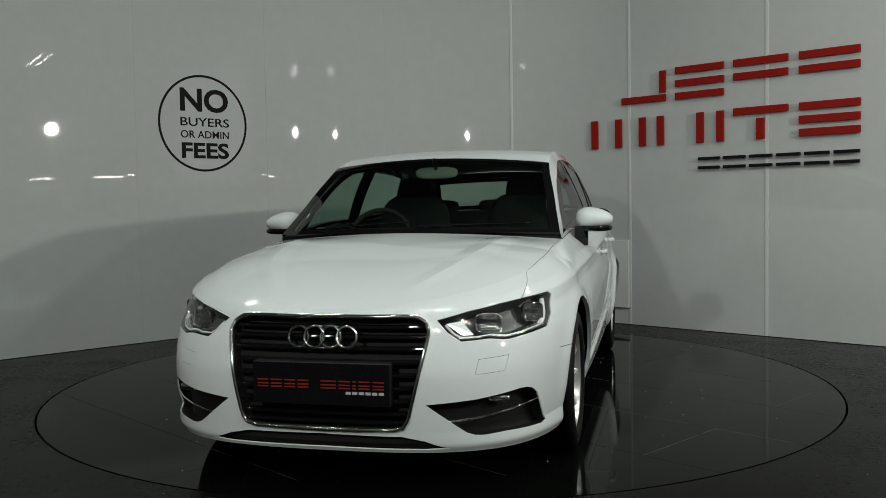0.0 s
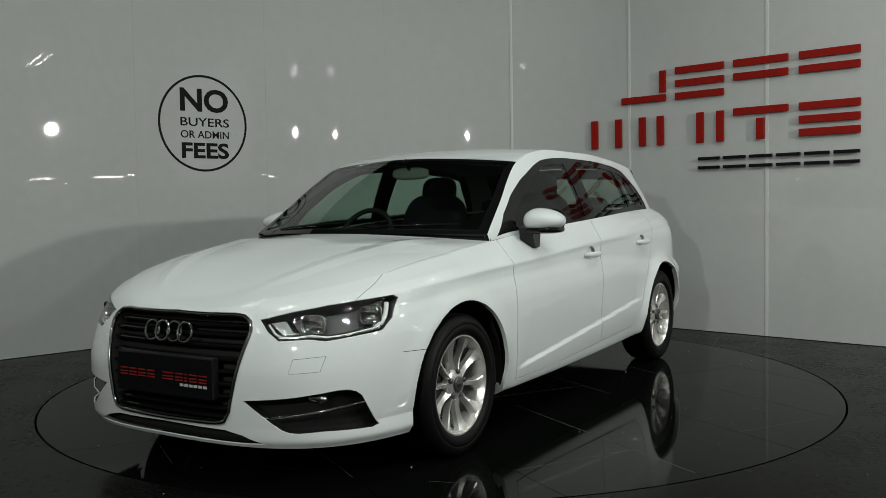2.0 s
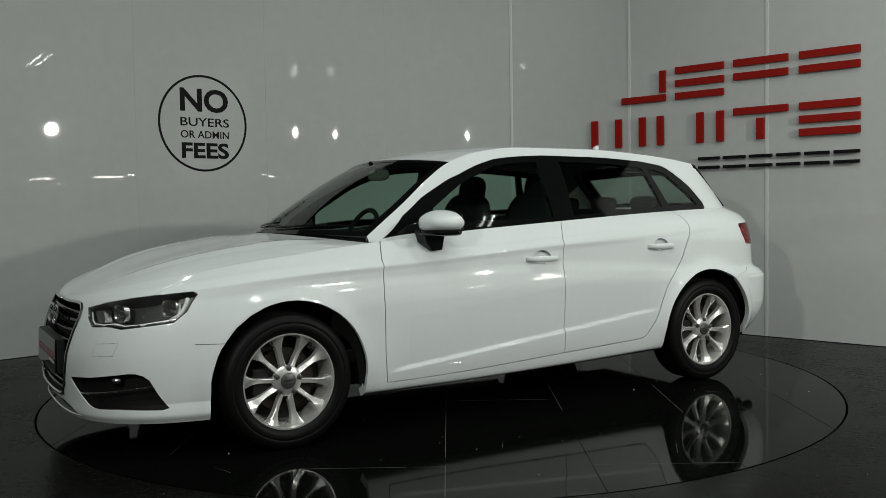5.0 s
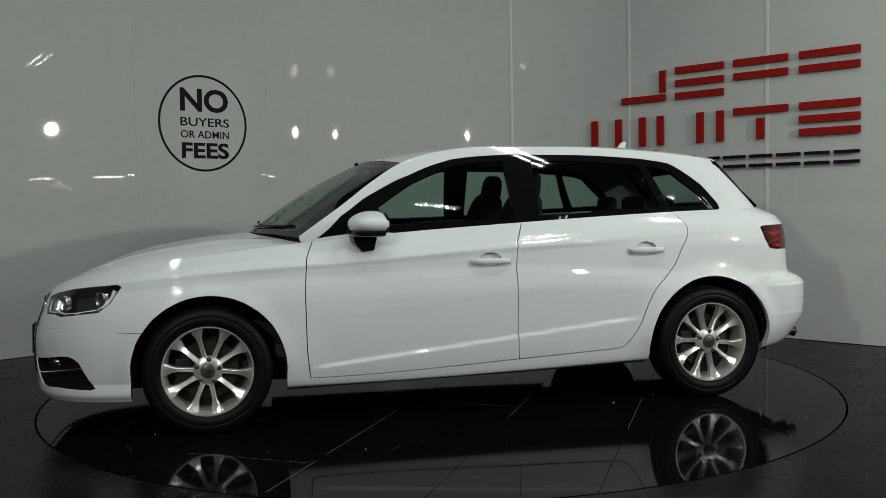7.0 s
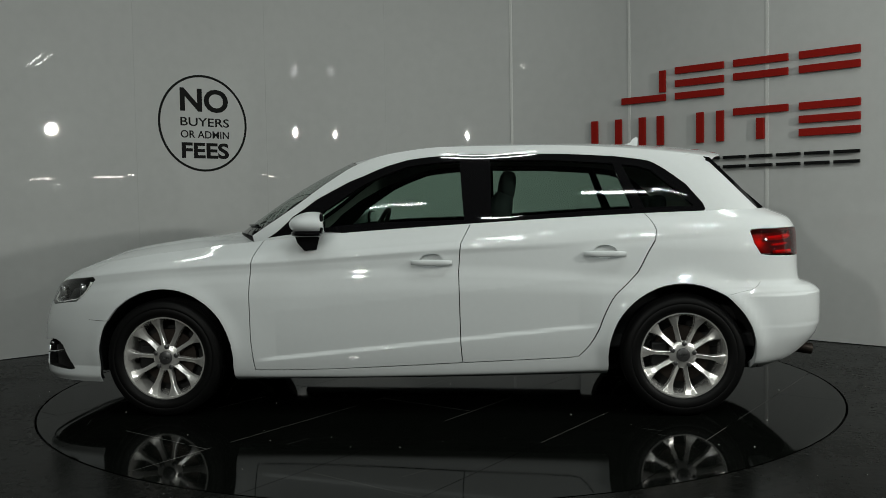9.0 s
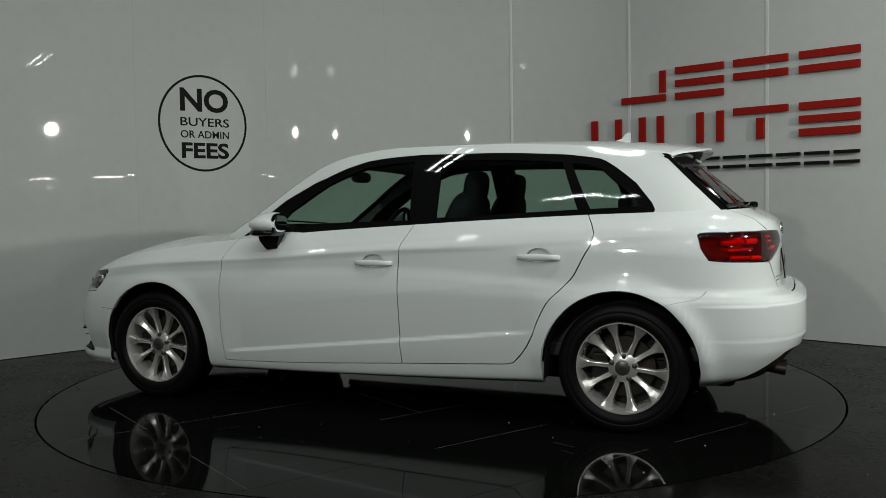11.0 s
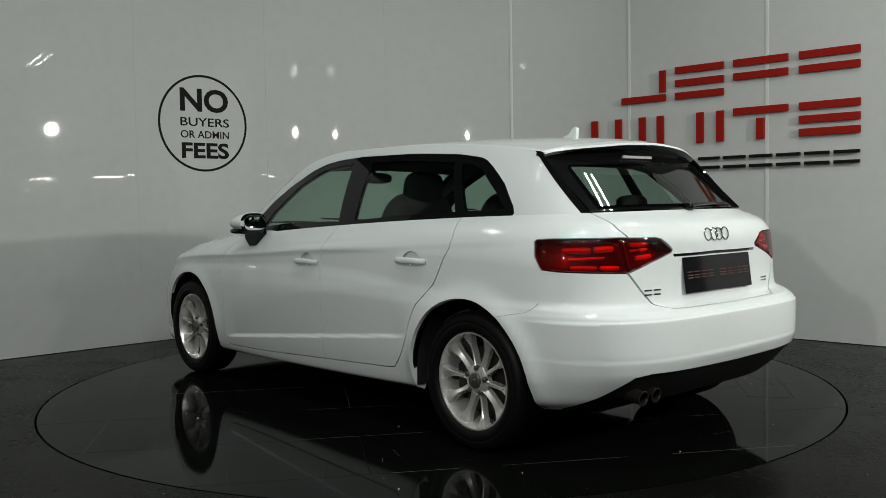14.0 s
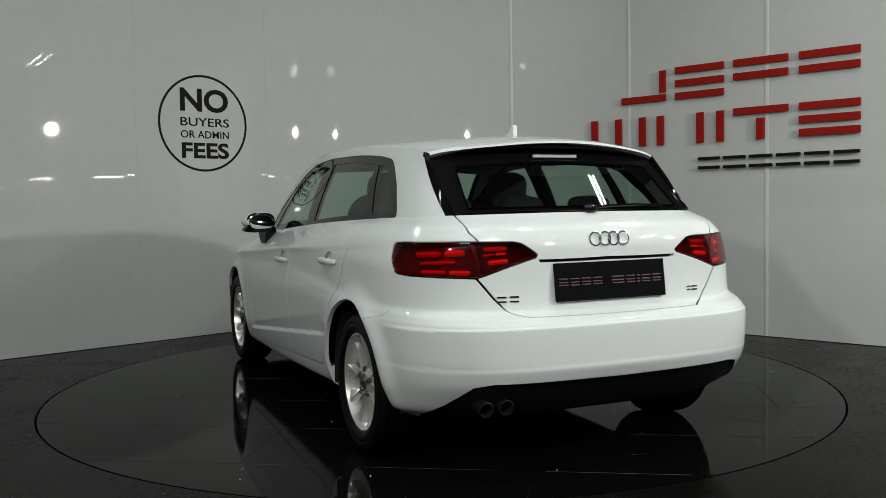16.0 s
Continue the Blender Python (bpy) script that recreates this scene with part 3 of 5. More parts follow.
def bonnet_arc(s, c):
    """The bonnet between its edge and its middle line, before its front edge is fitted."""
    u = 0.055 + s * (0.2 + (CORNER - 0.86) / (2 * CORNER) * 0.6 - 0.055)
    e = belt(np.stack([u, np.ones_like(u)], -1))
    mx = 2.072 + s * (1.10 - 2.072)
    m = np.stack([mx, np.zeros_like(mx), BONNET_Z(mx)], -1)
    t = np.sin(c * np.pi / 2)
    q = e + (m - e) * c[:, None]
    q[:, 0] = e[:, 0] + (m[:, 0] - e[:, 0]) * t
    q[:, 1] = e[:, 1] * (1 - c)
    q[:, 2] = e[:, 2] + np.minimum(1, (m[:, 2] - e[:, 2])) * t + 0.024 * 6.75 * c * (1 - c) ** 2 * smooth(s * 2.2) * smooth((1 - s) * 3)
    return q


def bonnet(d):
    """(s, c): s from the nose to the windscreen's foot, c from the belt's upper edge to the middle line."""
    s, c = np.clip(d[:, 0], 0, 1), np.clip(d[:, 1], 0, 1)
    q = bonnet_arc(s, c)
    # the front edge lies on the belt's upper edge
    front = belt(np.stack([0.055 * (1 - c), np.ones_like(c)], -1)) - bonnet_arc(np.zeros_like(s), c)
    q += front * (1 - smooth(s / 0.25))[:, None]
    # a crease from the grille's corner to the windscreen
    q[:, 2] += 0.0065 * np.clip(1 - np.abs(c - bonnet_crease(s)) / 0.11, 0, 1) * smooth((s - 0.05) * 4) * smooth((1.05 - s) * 4)
    return q


def bonnet_crease(s):
    return 0.47 - 0.20 * s


BONNET_Z = pchip((2.072, 2.02, 1.9, 1.7, 1.45, 1.2, 1.10), (0.684, 0.712, 0.762, 0.826, 0.882, 0.923, 0.935))


# ---- cutting panels out of the flat (a, b) sheet of a surface ----
def offset_line(line, d):
    line = np.asarray(line, float)
    t = np.gradient(line, axis=0)
    t /= np.linalg.norm(t, axis=1)[:, None] + 1e-12
    return line + d * np.stack([-t[:, 1], t[:, 0]], -1)


def dense(pts, step, closed=False):
    pts = [np.array(q, float) for q in pts]
    if closed:
        pts = pts + [pts[0]]
    out = []
    for a, b in zip(pts, pts[1:]):
        n = max(1, int(np.linalg.norm(b - a) / step))
        out += [a + (b - a) * k / n for k in range(n)]
    if not closed:
        out.append(pts[-1])
    return np.array(out)


def inside(poly, q):
    poly = np.asarray(poly)
    x, y = q[:, 0], q[:, 1]
    hit = np.zeros(len(q), bool)
    j = len(poly) - 1
    for i in range(len(poly)):
        xi, yi = poly[i]
        xj, yj = poly[j]
        if yi != yj:
            hit ^= ((yi > y) != (yj > y)) & (x < (xj - xi) * (y - yi) / (yj - yi) + xi)
        j = i
    return hit


def line_distance(line, q):
    best = np.full(len(q), 9.0)
    for a, b in zip(line[:-1], line[1:]):
        d = b - a
        t = np.clip(((q - a) @ d) / (d @ d + 1e-12), 0, 1)
        best = np.minimum(best, np.linalg.norm(q - a - t[:, None] * d, axis=1))
    return best


class Sheet:
    """A flat grid, in metres, over the two parameters of a surface, which is cut and then laid on the surface."""

    def __init__(self, surface, la, lb, na, nb):
        self.surface, self.la, self.lb = surface, la, lb
        self.bm = bmesh.new()
        bmesh.ops.create_grid(self.bm, x_segments=na, y_segments=nb, size=0.5)
        for v in self.bm.verts:
            v.co = ((v.co.x + 0.5) * la, (v.co.y + 0.5) * lb, 0)
        self.seams = []

    def cut(self, line):
        line = np.asarray(line, float)
        lo, hi = line.min(0) - 0.06, line.max(0) + 0.06
        near = [f for f in self.bm.faces if lo[0] < f.verts[0].co.x < hi[0] and lo[1] < f.verts[0].co.y < hi[1]]
        for a, b in zip(line[:-1], line[1:]):
            n = Vector((-(b - a)[1], (b - a)[0], 0))
            if n.length < 1e-7:
                continue
            x0, x1, y0, y1 = min(a[0], b[0]) - 1e-5, max(a[0], b[0]) + 1e-5, min(a[1], b[1]) - 1e-5, max(a[1], b[1]) + 1e-5
            pick, rest = [], []
            for f in near:
                if not f.is_valid:
                    continue
                xs = [v.co.x for v in f.verts]
                ys = [v.co.y for v in f.verts]
                (pick if min(xs) < x1 and max(xs) > x0 and min(ys) < y1 and max(ys) > y0 else rest).append(f)
            if not pick:
                continue
            geom = set(pick)
            for f in pick:
                geom.update(f.edges)
                geom.update(f.verts)
            out = bmesh.ops.bisect_plane(self.bm, geom=list(geom), plane_co=(a[0], a[1], 0), plane_no=n, dist=1e-6)
            near = rest + [g for g in out["geom"] if isinstance(g, bmesh.types.BMFace)]

    def seam(self, line, width=0.0065):
        """A shut line: a strip of that width is taken out."""
        line = np.asarray(line, float)
        self.cut(offset_line(line, width / 2))
        self.cut(offset_line(line, -width / 2))
        self.seams.append((line, width / 2 * 0.98))

    def sort(self, regions, rest):
        """Names each face by the first region that holds it."""
        self.bm.faces.ensure_lookup_table()
        q = np.array([f.calc_center_median()[:2] for f in self.bm.faces])
        name = np.full(len(q), rest, dtype=object)
        for key, poly in reversed(regions):
            name[inside(poly, q)] = key
        for line, half in self.seams:
            name[line_distance(line, q) < half] = ""
        self.name = name
        co = np.array([v.co[:2] for v in self.bm.verts])
        self.place = self.lay(co)
        e = 1e-3
        da = self.lay(co + (e, 0)) - self.lay(co - (e, 0))
        db = self.lay(co + (0, e)) - self.lay(co - (0, e))
        n = np.cross(da, db)
        self.normal = n / (np.linalg.norm(n, axis=1)[:, None] + 1e-12)
        return self

    def lay(self, co):
        return self.surface(co / (self.la, self.lb))

    def take(self, keys, inward=0.0, flange=0.014, mirror=False, both=False, extra=None):
        """A bmesh of the named faces. inward: how far under the surface; flange: depth of the turned-in edge."""
        keys = (keys,) if isinstance(keys, str) else keys
        out = bmesh.new()
        made = {}
        lie = out.verts.layers.float_vector.new("lie")
        turned = out.faces.layers.int.new("turned")
        self.bm.verts.index_update()
        sign = self.sign
        for f, key in zip(self.bm.faces, self.name):
            if key not in keys:
                continue
            vs = []
            for v in f.verts:
                i = v.index
                if i not in made:
                    made[i] = out.verts.new(Vector(self.place[i] - sign * inward * self.normal[i]))
                    made[i][lie] = Vector(self.normal[i])
                vs.append(made[i])
            if len(set(vs)) > 2:
                try:
                    out.faces.new(vs)
                except ValueError:
                    pass
        if flange:
            back = {made[i]: Vector(-sign * self.normal[i] * flange) for i in made}
            rim = [e for e in out.edges if len(e.link_faces) == 1 and not (both and abs(e.verts[0].co.y) < 1e-4 and abs(e.verts[1].co.y) < 1e-4)]
            low = {}
            for e in rim:
                for v in e.verts:
                    if v not in low:
                        low[v] = out.verts.new(v.co + back[v])
            for e in rim:
                a, b = e.verts
                try:
                    out.faces.new((a, b, low[b], low[a]))[turned] = 1
                except ValueError:
                    pass
        if mirror or both:
            if both:
                twin = bmesh.ops.duplicate(out, geom=list(out.verts) + list(out.edges) + list(out.faces))
                vs = [g for g in twin["geom"] if isinstance(g, bmesh.types.BMVert)]
            else:
                vs = list(out.verts)
            for v in vs:
                v.co.y = -v.co.y
                v[lie] = Vector((v[lie].x, -v[lie].y, v[lie].z))
            if both:
                bmesh.ops.remove_doubles(out, verts=[v for v in out.verts if abs(v.co.y) < 2e-3], dist=1e-4)
        return out

    sign = 1.0


def carpart(name, bm, mat, label="", parent=None, smooth=True, angle=35):
    ob = solid(name, bm, mat, parent or car, label, smooth)
    me = ob.data
    if smooth and "lie" in me.attributes:
        # panels take the true surface's normals, their turned edges the faces' own
        lie = [Vector(a.vector) for a in me.attributes["lie"].data]
        turned = [a.value for a in me.attributes["turned"].data]
        wanted = [Vector((0, 0, 0))] * len(me.loops)
        for face in me.polygons:
            for k in face.loop_indices:
                n = lie[me.loops[k].vertex_index]
                if turned[face.index] or n.length < 0.5:
                    n = face.normal
                wanted[k] = n if n.dot(face.normal) >= 0 else -n
        me.normals_split_custom_set(wanted)
    elif smooth:
        me.set_sharp_from_angle(angle=radians(angle))
    if parent is None:
        ob.location = OFF
    return ob


def pair(name, sheet, keys, mat, label="", inward=0.0, flange=0.014):
    """The same panel on both sides of the car."""
    return [carpart(name, sheet.take(keys, inward, flange, mirror=m), mat, label) for m in (False, True)]


# the belt's sheet
LU, LV = 5.6, 0.9
belt_sheet = Sheet(belt, LU, LV, 300, 84)
US = np.linspace(0, 1, 1601)


def bp(kind, a, z):
    """The sheet's point for a height z and a place along the car: "x" by its length, "f" or "r" by its half width at nose or tail."""
    v, step = np.full(len(US), 0.5), 0.25
    for _ in range(15):
        v = v + np.where(z_belt(US, v) < z, step, -step)
        step /= 2
    q = belt(np.stack([US, v], -1))
    if kind == "x":
        i = np.argmin(np.abs(q[:, 0] - a) + 10 * (abs(a) < 1.0) * (np.abs(US - 0.5) > 0.42))
    else:
        m = US < 0.2 if kind == "f" else US > 0.8
        i = np.argmin(np.where(m, np.abs(q[:, 1] - a), 9))
    vv = v[i]
    return np.array((US[i] * LU, vv * LV))


def bline(pts, step=0.03, closed=False):
    return dense([bp(*q) for q in pts], step, closed)


def arch(cx, r):
    pts = [("x", cx - r, 0.16)] + [("x", cx - r * math.cos(a), HUB_Z + r * math.sin(a)) for a in np.linspace(-0.1, math.pi + 0.1, 34)] + [("x", cx + r, 0.16)]
    q = [bp(*one) for one in pts]
    q[0][1] = q[-1][1] = -0.05
    return np.array(q)


front_arch, rear_arch = arch(FRONT_AXLE - 0.01, 0.360), arch(REAR_AXLE + 0.012, 0.362)
TOP = LV + 0.03
front_seam = bline([("x", 0.843, 0.82), ("x", 0.857, 0.633), ("x", 0.855, 0.40), ("x", 0.839, 0.243)])
front_seam = np.vstack([[front_seam[0] + (0.05, 0.16)], [front_seam[0] + (0.02, 0.07)], front_seam])
mid_seam = bline([("x", -0.222, 0.877), ("x", -0.208, 0.736), ("x", -0.214, 0.394), ("x", -0.221, 0.275)])
mid_seam = np.vstack([[mid_seam[0] + (0.06, 0.17)], [mid_seam[0] + (0.025, 0.07)], mid_seam])
rear_seam = bline([("x", -1.190, 0.925), ("x", -1.181, 0.878), ("x", -1.070, 0.697), ("x", -0.902, 0.446), ("x", -0.835, 0.341), ("x", -0.800, 0.306), ("x", -0.755, 0.298)])
rear_seam = np.vstack([[rear_seam[0] + (-0.06, 0.17)], [rear_seam[0] + (-0.02, 0.06)], rear_seam])
sill_seam = bline([("x", 0.93, 0.240), ("x", 0.839, 0.243), ("x", -0.221, 0.275), ("x", -0.755, 0.298), ("x", -0.96, 0.308)])
sill_line = bline([("x", 0.839, 0.243), ("x", -0.221, 0.275), ("x", -0.755, 0.298)])
lamp_front = bline([("f", 0.415, 0.648), ("f", 0.455, 0.606), ("f", 0.505, 0.574), ("f", 0.60, 0.580), ("f", 0.655, 0.572), ("f", 0.70, 0.580), ("x", 1.80, 0.598),
                    ("x", 1.745, 0.640), ("x", 1.695, 0.710), ("x", 1.715, 0.722), ("f", 0.69, 0.709), ("f", 0.62, 0.697), ("f", 0.52, 0.676)], 0.02, True)
grille_line = bline([("f", 0.0, 0.664), ("f", 0.30, 0.664), ("f", 0.345, 0.659), ("f", 0.378, 0.640), ("f", 0.392, 0.605), ("f", 0.365, 0.47), ("f", 0.322, 0.29),
                     ("f", 0.305, 0.270), ("f", 0.27, 0.261), ("f", 0.0, 0.256)], 0.02)
grille_poly = np.vstack([grille_line, [(-0.05, grille_line[-1][1]), (-0.05, grille_line[0][1])]])
fog = bline([("f", 0.385, 0.352), ("f", 0.56, 0.367), ("f", 0.700, 0.390), ("f", 0.725, 0.390), ("f", 0.742, 0.380), ("f", 0.754, 0.362), ("f", 0.776, 0.242), ("f", 0.766, 0.234), ("f", 0.66, 0.238), ("f", 0.585, 0.233), ("f", 0.555, 0.236), ("f", 0.530, 0.246), ("f", 0.470, 0.290)], 0.02, True)
slot = bline([("f", 0.0, 0.240), ("f", 0.30, 0.236), ("f", 0.38, 0.220), ("f", 0.47, 0.190), ("f", 0.38, 0.186), ("f", 0.0, 0.188)], 0.03)
slot_poly = np.vstack([slot, [(-0.05, slot[-1][1]), (-0.05, slot[0][1])]])
bumper_front = bline([("x", 1.60, 0.500), ("x", 1.772, 0.505), ("x", 1.790, 0.530), ("x", 1.790, 0.605)], 0.03)
tail_lamp = bline([("x", -1.650, 0.912), ("x", -1.668, 0.855), ("x", -1.700, 0.802), ("x", -1.76, 0.795), ("r", 0.62, 0.786), ("r", 0.575, 0.783), ("r", 0.46, 0.822), ("r", 0.335, 0.858),
                   ("r", 0.330, 0.868), ("r", 0.395, 0.915), ("r", 0.43, 0.922), ("r", 0.62, 0.926), ("x", -1.72, 0.925), ("x", -1.66, 0.922)], 0.02, True)
gate_seam = bline([("r", 0.0, 0.630), ("r", 0.40, 0.634), ("r", 0.455, 0.650), ("r", 0.485, 0.675), ("r", 0.575, 0.783)], 0.03)
gate_up = np.array([bp("r", 0.560, 0.925), bp("r", 0.585, 0.96), (0.902 * LU, TOP)])
gate_up = dense(gate_up, 0.03)
bumper_rear = bline([("x", -1.53, 0.606), ("x", -1.645, 0.628), ("x", -1.690, 0.665), ("x", -1.705, 0.800)], 0.03)
valance = bline([("r", 0.0, 0.385), ("r", 0.56, 0.392), ("r", 0.63, 0.380), ("r", 0.70, 0.30), ("r", 0.735, 0.235)], 0.03)
valance = np.vstack([valance, [valance[-1] + (-0.02, -0.1)]])
plate_recess = bline([("r", 0.0, 0.852), ("r", 0.325, 0.850), ("r", 0.318, 0.838), ("r", 0.0, 0.838)], 0.03)
recess_poly = np.vstack([plate_recess, [(LU + 0.05, plate_recess[-1][1]), (LU + 0.05, plate_recess[0][1])]])
SHUT_FOOT = bp("f", 0.690, 0.709)
SHUT_A = (SHUT_FOOT[0] / LU + 0.030 - 0.055) / (0.2 + (CORNER - 0.86) / (2 * CORNER) * 0.6 - 0.055) * 1.2
bonnet_foot = dense([SHUT_FOOT, SHUT_FOOT + (0.030 * LU, LV + 0.02 - SHUT_FOOT[1])], 0.04)
washer = bline([("f", 0.565, 0.508), ("f", 0.665, 0.517), ("f", 0.655, 0.462), ("f", 0.555, 0.455)], 0.03, True)
cups = [dense([bp("x", cx + 0.058 * math.cos(a), cz + 0.034 * math.sin(a)) for a in np.linspace(0, 2 * math.pi, 18, endpoint=False)], 0.03, True)
        for cx, cz in ((-0.073, 0.792), (-0.933, 0.824))]

for poly in (front_arch, rear_arch, lamp_front, grille_poly, fog, slot_poly, tail_lamp, recess_poly, valance, *cups):
    belt_sheet.cut(np.vstack([poly, poly[:1]]) if poly is not valance else poly)
for rise in (-0.010, 0.016):
    belt_sheet.cut(bline([("x", x, 0.372 - 0.097 * x + rise) for x in np.linspace(0.84, -0.92, 12)], 0.2))
for fall in (0.010, -0.026):
    belt_sheet.cut(bline([("x", x, 0.830 - 0.053 * x + fall) for x in np.linspace(1.5, -1.64, 20)], 0.2))
for line in (front_seam, mid_seam, rear_seam, sill_line, gate_seam, gate_up):
    belt_sheet.seam(line)
belt_sheet.seam(bonnet_foot, 0.0025)
belt_sheet.seam(bumper_front[:-4], 0.002)
belt_sheet.cut(bumper_front[-5:])
belt_sheet.seam(bumper_rear[:7], 0.002)
belt_sheet.cut(bumper_rear[6:])
for z in (0.606, 0.600, 0.594, 0.455, 0.447, 0.439):
    belt_sheet.cut(bline([("r", y, z) for y in np.linspace(0.0, 0.74, 12)], 0.2))
belt_sheet.seam(np.vstack([washer, washer[:1]]), 0.0013)
belt_sheet.seam(np.vstack([lamp_front, lamp_front[:1]]), 0.004)
belt_sheet.seam(np.vstack([tail_lamp, tail_lamp[:1]]), 0.004)

door_front = np.vstack([front_seam, mid_seam[::-1]])
door_rear = np.vstack([mid_seam, [sill_line[-1]], rear_seam[::-1]])
sill_poly = np.vstack([sill_seam, [(sill_seam[-1][0] + 0.3, -0.1), (sill_seam[0][0] - 0.3, -0.1)]])
nose_poly = np.vstack([[(-0.1, -0.1), (bumper_front[0][0] + 0.06, -0.1)], bumper_front, [(bumper_front[-1][0], TOP + 0.1), (-0.1, TOP + 0.1)]])
tail_poly = np.vstack([[(bumper_rear[0][0] - 0.05, -0.1)], bumper_rear, [bp("r", 0.575, 0.783)], gate_seam[::-1], [(LU + 0.1, gate_seam[0][1]), (LU + 0.1, -0.1)]])
gate_poly = np.vstack([gate_seam, gate_up, [(LU + 0.1, TOP + 0.1), (LU + 0.1, gate_seam[0][1])]])
valance_poly = np.vstack([valance, [(LU + 0.1, -0.15), (LU + 0.1, valance[0][1])]])
belt_sheet.sort([("", front_arch), ("", rear_arch), ("headlamp", lamp_front), ("grille", grille_poly), ("fog", fog), ("slot", slot_poly), ("recess", recess_poly),
                 ("tail_lamp", tail_lamp), ("washer", washer), ("cup_front", cups[0]), ("cup_rear", cups[1]), ("valance", valance_poly), ("gate", gate_poly), ("rear_bumper", tail_poly), ("front_bumper", nose_poly),
                 ("front_door", door_front), ("rear_door", door_rear), ("sill", sill_poly),
                 ("fender", np.array([(-0.1, -0.1), (front_seam[3][0], -0.1), (front_seam[3][0], TOP + 0.1), (-0.1, TOP + 0.1)]))], "quarter")

DOORS_FRONT = pair("front_door", belt_sheet, "front_door", PAINT)
DOORS_REAR = pair("rear_door", belt_sheet, "rear_door", PAINT)
pair("fender", belt_sheet, "fender", PAINT, flange=0.018)
pair("rear_quarter_panel", belt_sheet, "quarter", PAINT, flange=0.018)
pair("sill", belt_sheet, "sill", PAINT, flange=0.04)
FRONT_BUMPER = carpart("front_bumper", belt_sheet.take("front_bumper", 0, 0.006, both=True), PAINT)
REAR_BUMPER = carpart("rear_bumper", belt_sheet.take("rear_bumper", 0, 0.03, both=True), PAINT)
TAILGATE = carpart("tailgate", belt_sheet.take("gate", 0, 0.02, both=True), PAINT)
for m in (False, True):
    carpart("washer_cover", belt_sheet.take("washer", 0, 0.008, mirror=m), PAINT, parent=FRONT_BUMPER)
carpart("lower_slot", belt_sheet.take("slot", 0.025, 0.0, both=True), LINER, "black air slot", parent=FRONT_BUMPER)
carpart("plate_recess", belt_sheet.take("recess", 0.02, 0.0, both=True), TRIM, parent=TAILGATE)
VALANCE = carpart("rear_valance", belt_sheet.take("valance", 0.012, 0.03, both=True), PLASTIC, "black textured plastic valance", parent=REAR_BUMPER)
carpart("body_shell", belt_sheet.take(("front_door", "rear_door", "fender", "quarter", "sill", "front_bumper", "rear_bumper", "gate", "washer"), 0.026, 0.0, both=True), LINER, "black inner body shell")

# cabin sides
LK, LW = 2.75, 0.5
side_sheet = Sheet(cabin_side, LK, LW, 130, 40)
KS = np.linspace(0, 1, 700)


def sp(x, z):
    w = np.zeros(len(KS))
    a, b = cabin_side(np.stack([KS, 0 * KS], -1)), cabin_side(np.stack([KS, 0 * KS + 1], -1))
    w = (z - a[:, 2]) / np.maximum(b[:, 2] - a[:, 2], 1e-3)
    q = cabin_side(np.stack([KS, np.clip(w, -0.05, 1)], -1))
    i = np.argmin(np.abs(q[:, 0] - x) + 4 * np.maximum(0, w - 1) + 4 * np.maximum(0, -0.06 - w))
    return np.array((KS[i] * LK, np.clip(w[i], -0.05, 1.05) * LW))


def sline(pts, closed=True):
    return dense([sp(*q) for q in pts], 0.025, closed)


opening = sline([(0.79, 0.912), (0.66, 1.020), (0.543, 1.103), (0.42, 1.170), (0.301, 1.223), (0.18, 1.272), (0.062, 1.306), (-0.10, 1.323), (-0.262, 1.331), (-0.756, 1.322), (-1.02, 1.305), (-1.14, 1.288),
                 (-1.18, 1.280), (-1.21, 1.267), (-1.235, 1.253), (-1.26, 1.236), (-1.31, 1.199), (-1.36, 1.157), (-1.40, 1.112), (-1.44, 1.060), (-1.455, 1.028), (-1.445, 1.016), (-1.0, 0.985), (-0.26, 0.955), (0.3, 0.925)])
pane_front = sline([(0.60, 0.945), (0.49, 1.050), (0.29, 1.182), (0.06, 1.272), (-0.10, 1.290), (-0.21, 1.296), (-0.235, 0.992)])
pane_rear = sline([(-0.375, 0.998), (-0.372, 1.298), (-0.75, 1.288), (-1.00, 1.268), (-1.09, 1.036)])
pane_quarter = sline([(-1.045, 1.262), (-1.12, 1.255), (-1.19, 1.232), (-1.32, 1.120), (-1.395, 1.046), (-1.150, 1.038)])
for poly in (opening, pane_front, pane_rear, pane_quarter):
    side_sheet.cut(np.vstack([poly, poly[:1]]))
wrap = np.array([(LK + 0.03, LW + 0.04), (LK - 0.040, LW + 0.04), (LK - 0.036, LW * 0.5), (LK - 0.030, -0.02), (LK + 0.03, -0.02)])
side_sheet.cut(np.vstack([wrap, wrap[:1]]))
side_sheet.sort([("wrap", wrap), ("pane_front", pane_front), ("pane_rear", pane_rear), ("pane_quarter", pane_quarter), ("surround", opening)], "frame")
pair("roof_pillar_frame", side_sheet, "frame", PAINT, flange=0.0)
SURROUNDS = pair("window_surround", side_sheet, "surround", TRIM, "black window surround", inward=0.003, flange=0.02)
for key, parents in (("pane_front", DOORS_FRONT), ("pane_rear", DOORS_REAR), ("pane_quarter", SURROUNDS)):
    for m, holder in zip((False, True), parents):
        ob = carpart("side_window" if key != "pane_quarter" else "quarter_window", side_sheet.take(key, 0.006, 0.0, mirror=m), GLASS, "tinted side glass", parent=holder)
for m in (False, True):
    carpart("glass_edge", side_sheet.take("wrap", -0.001, 0.01, mirror=m), TRIM, "black rear glass edge", parent=TAILGATE)
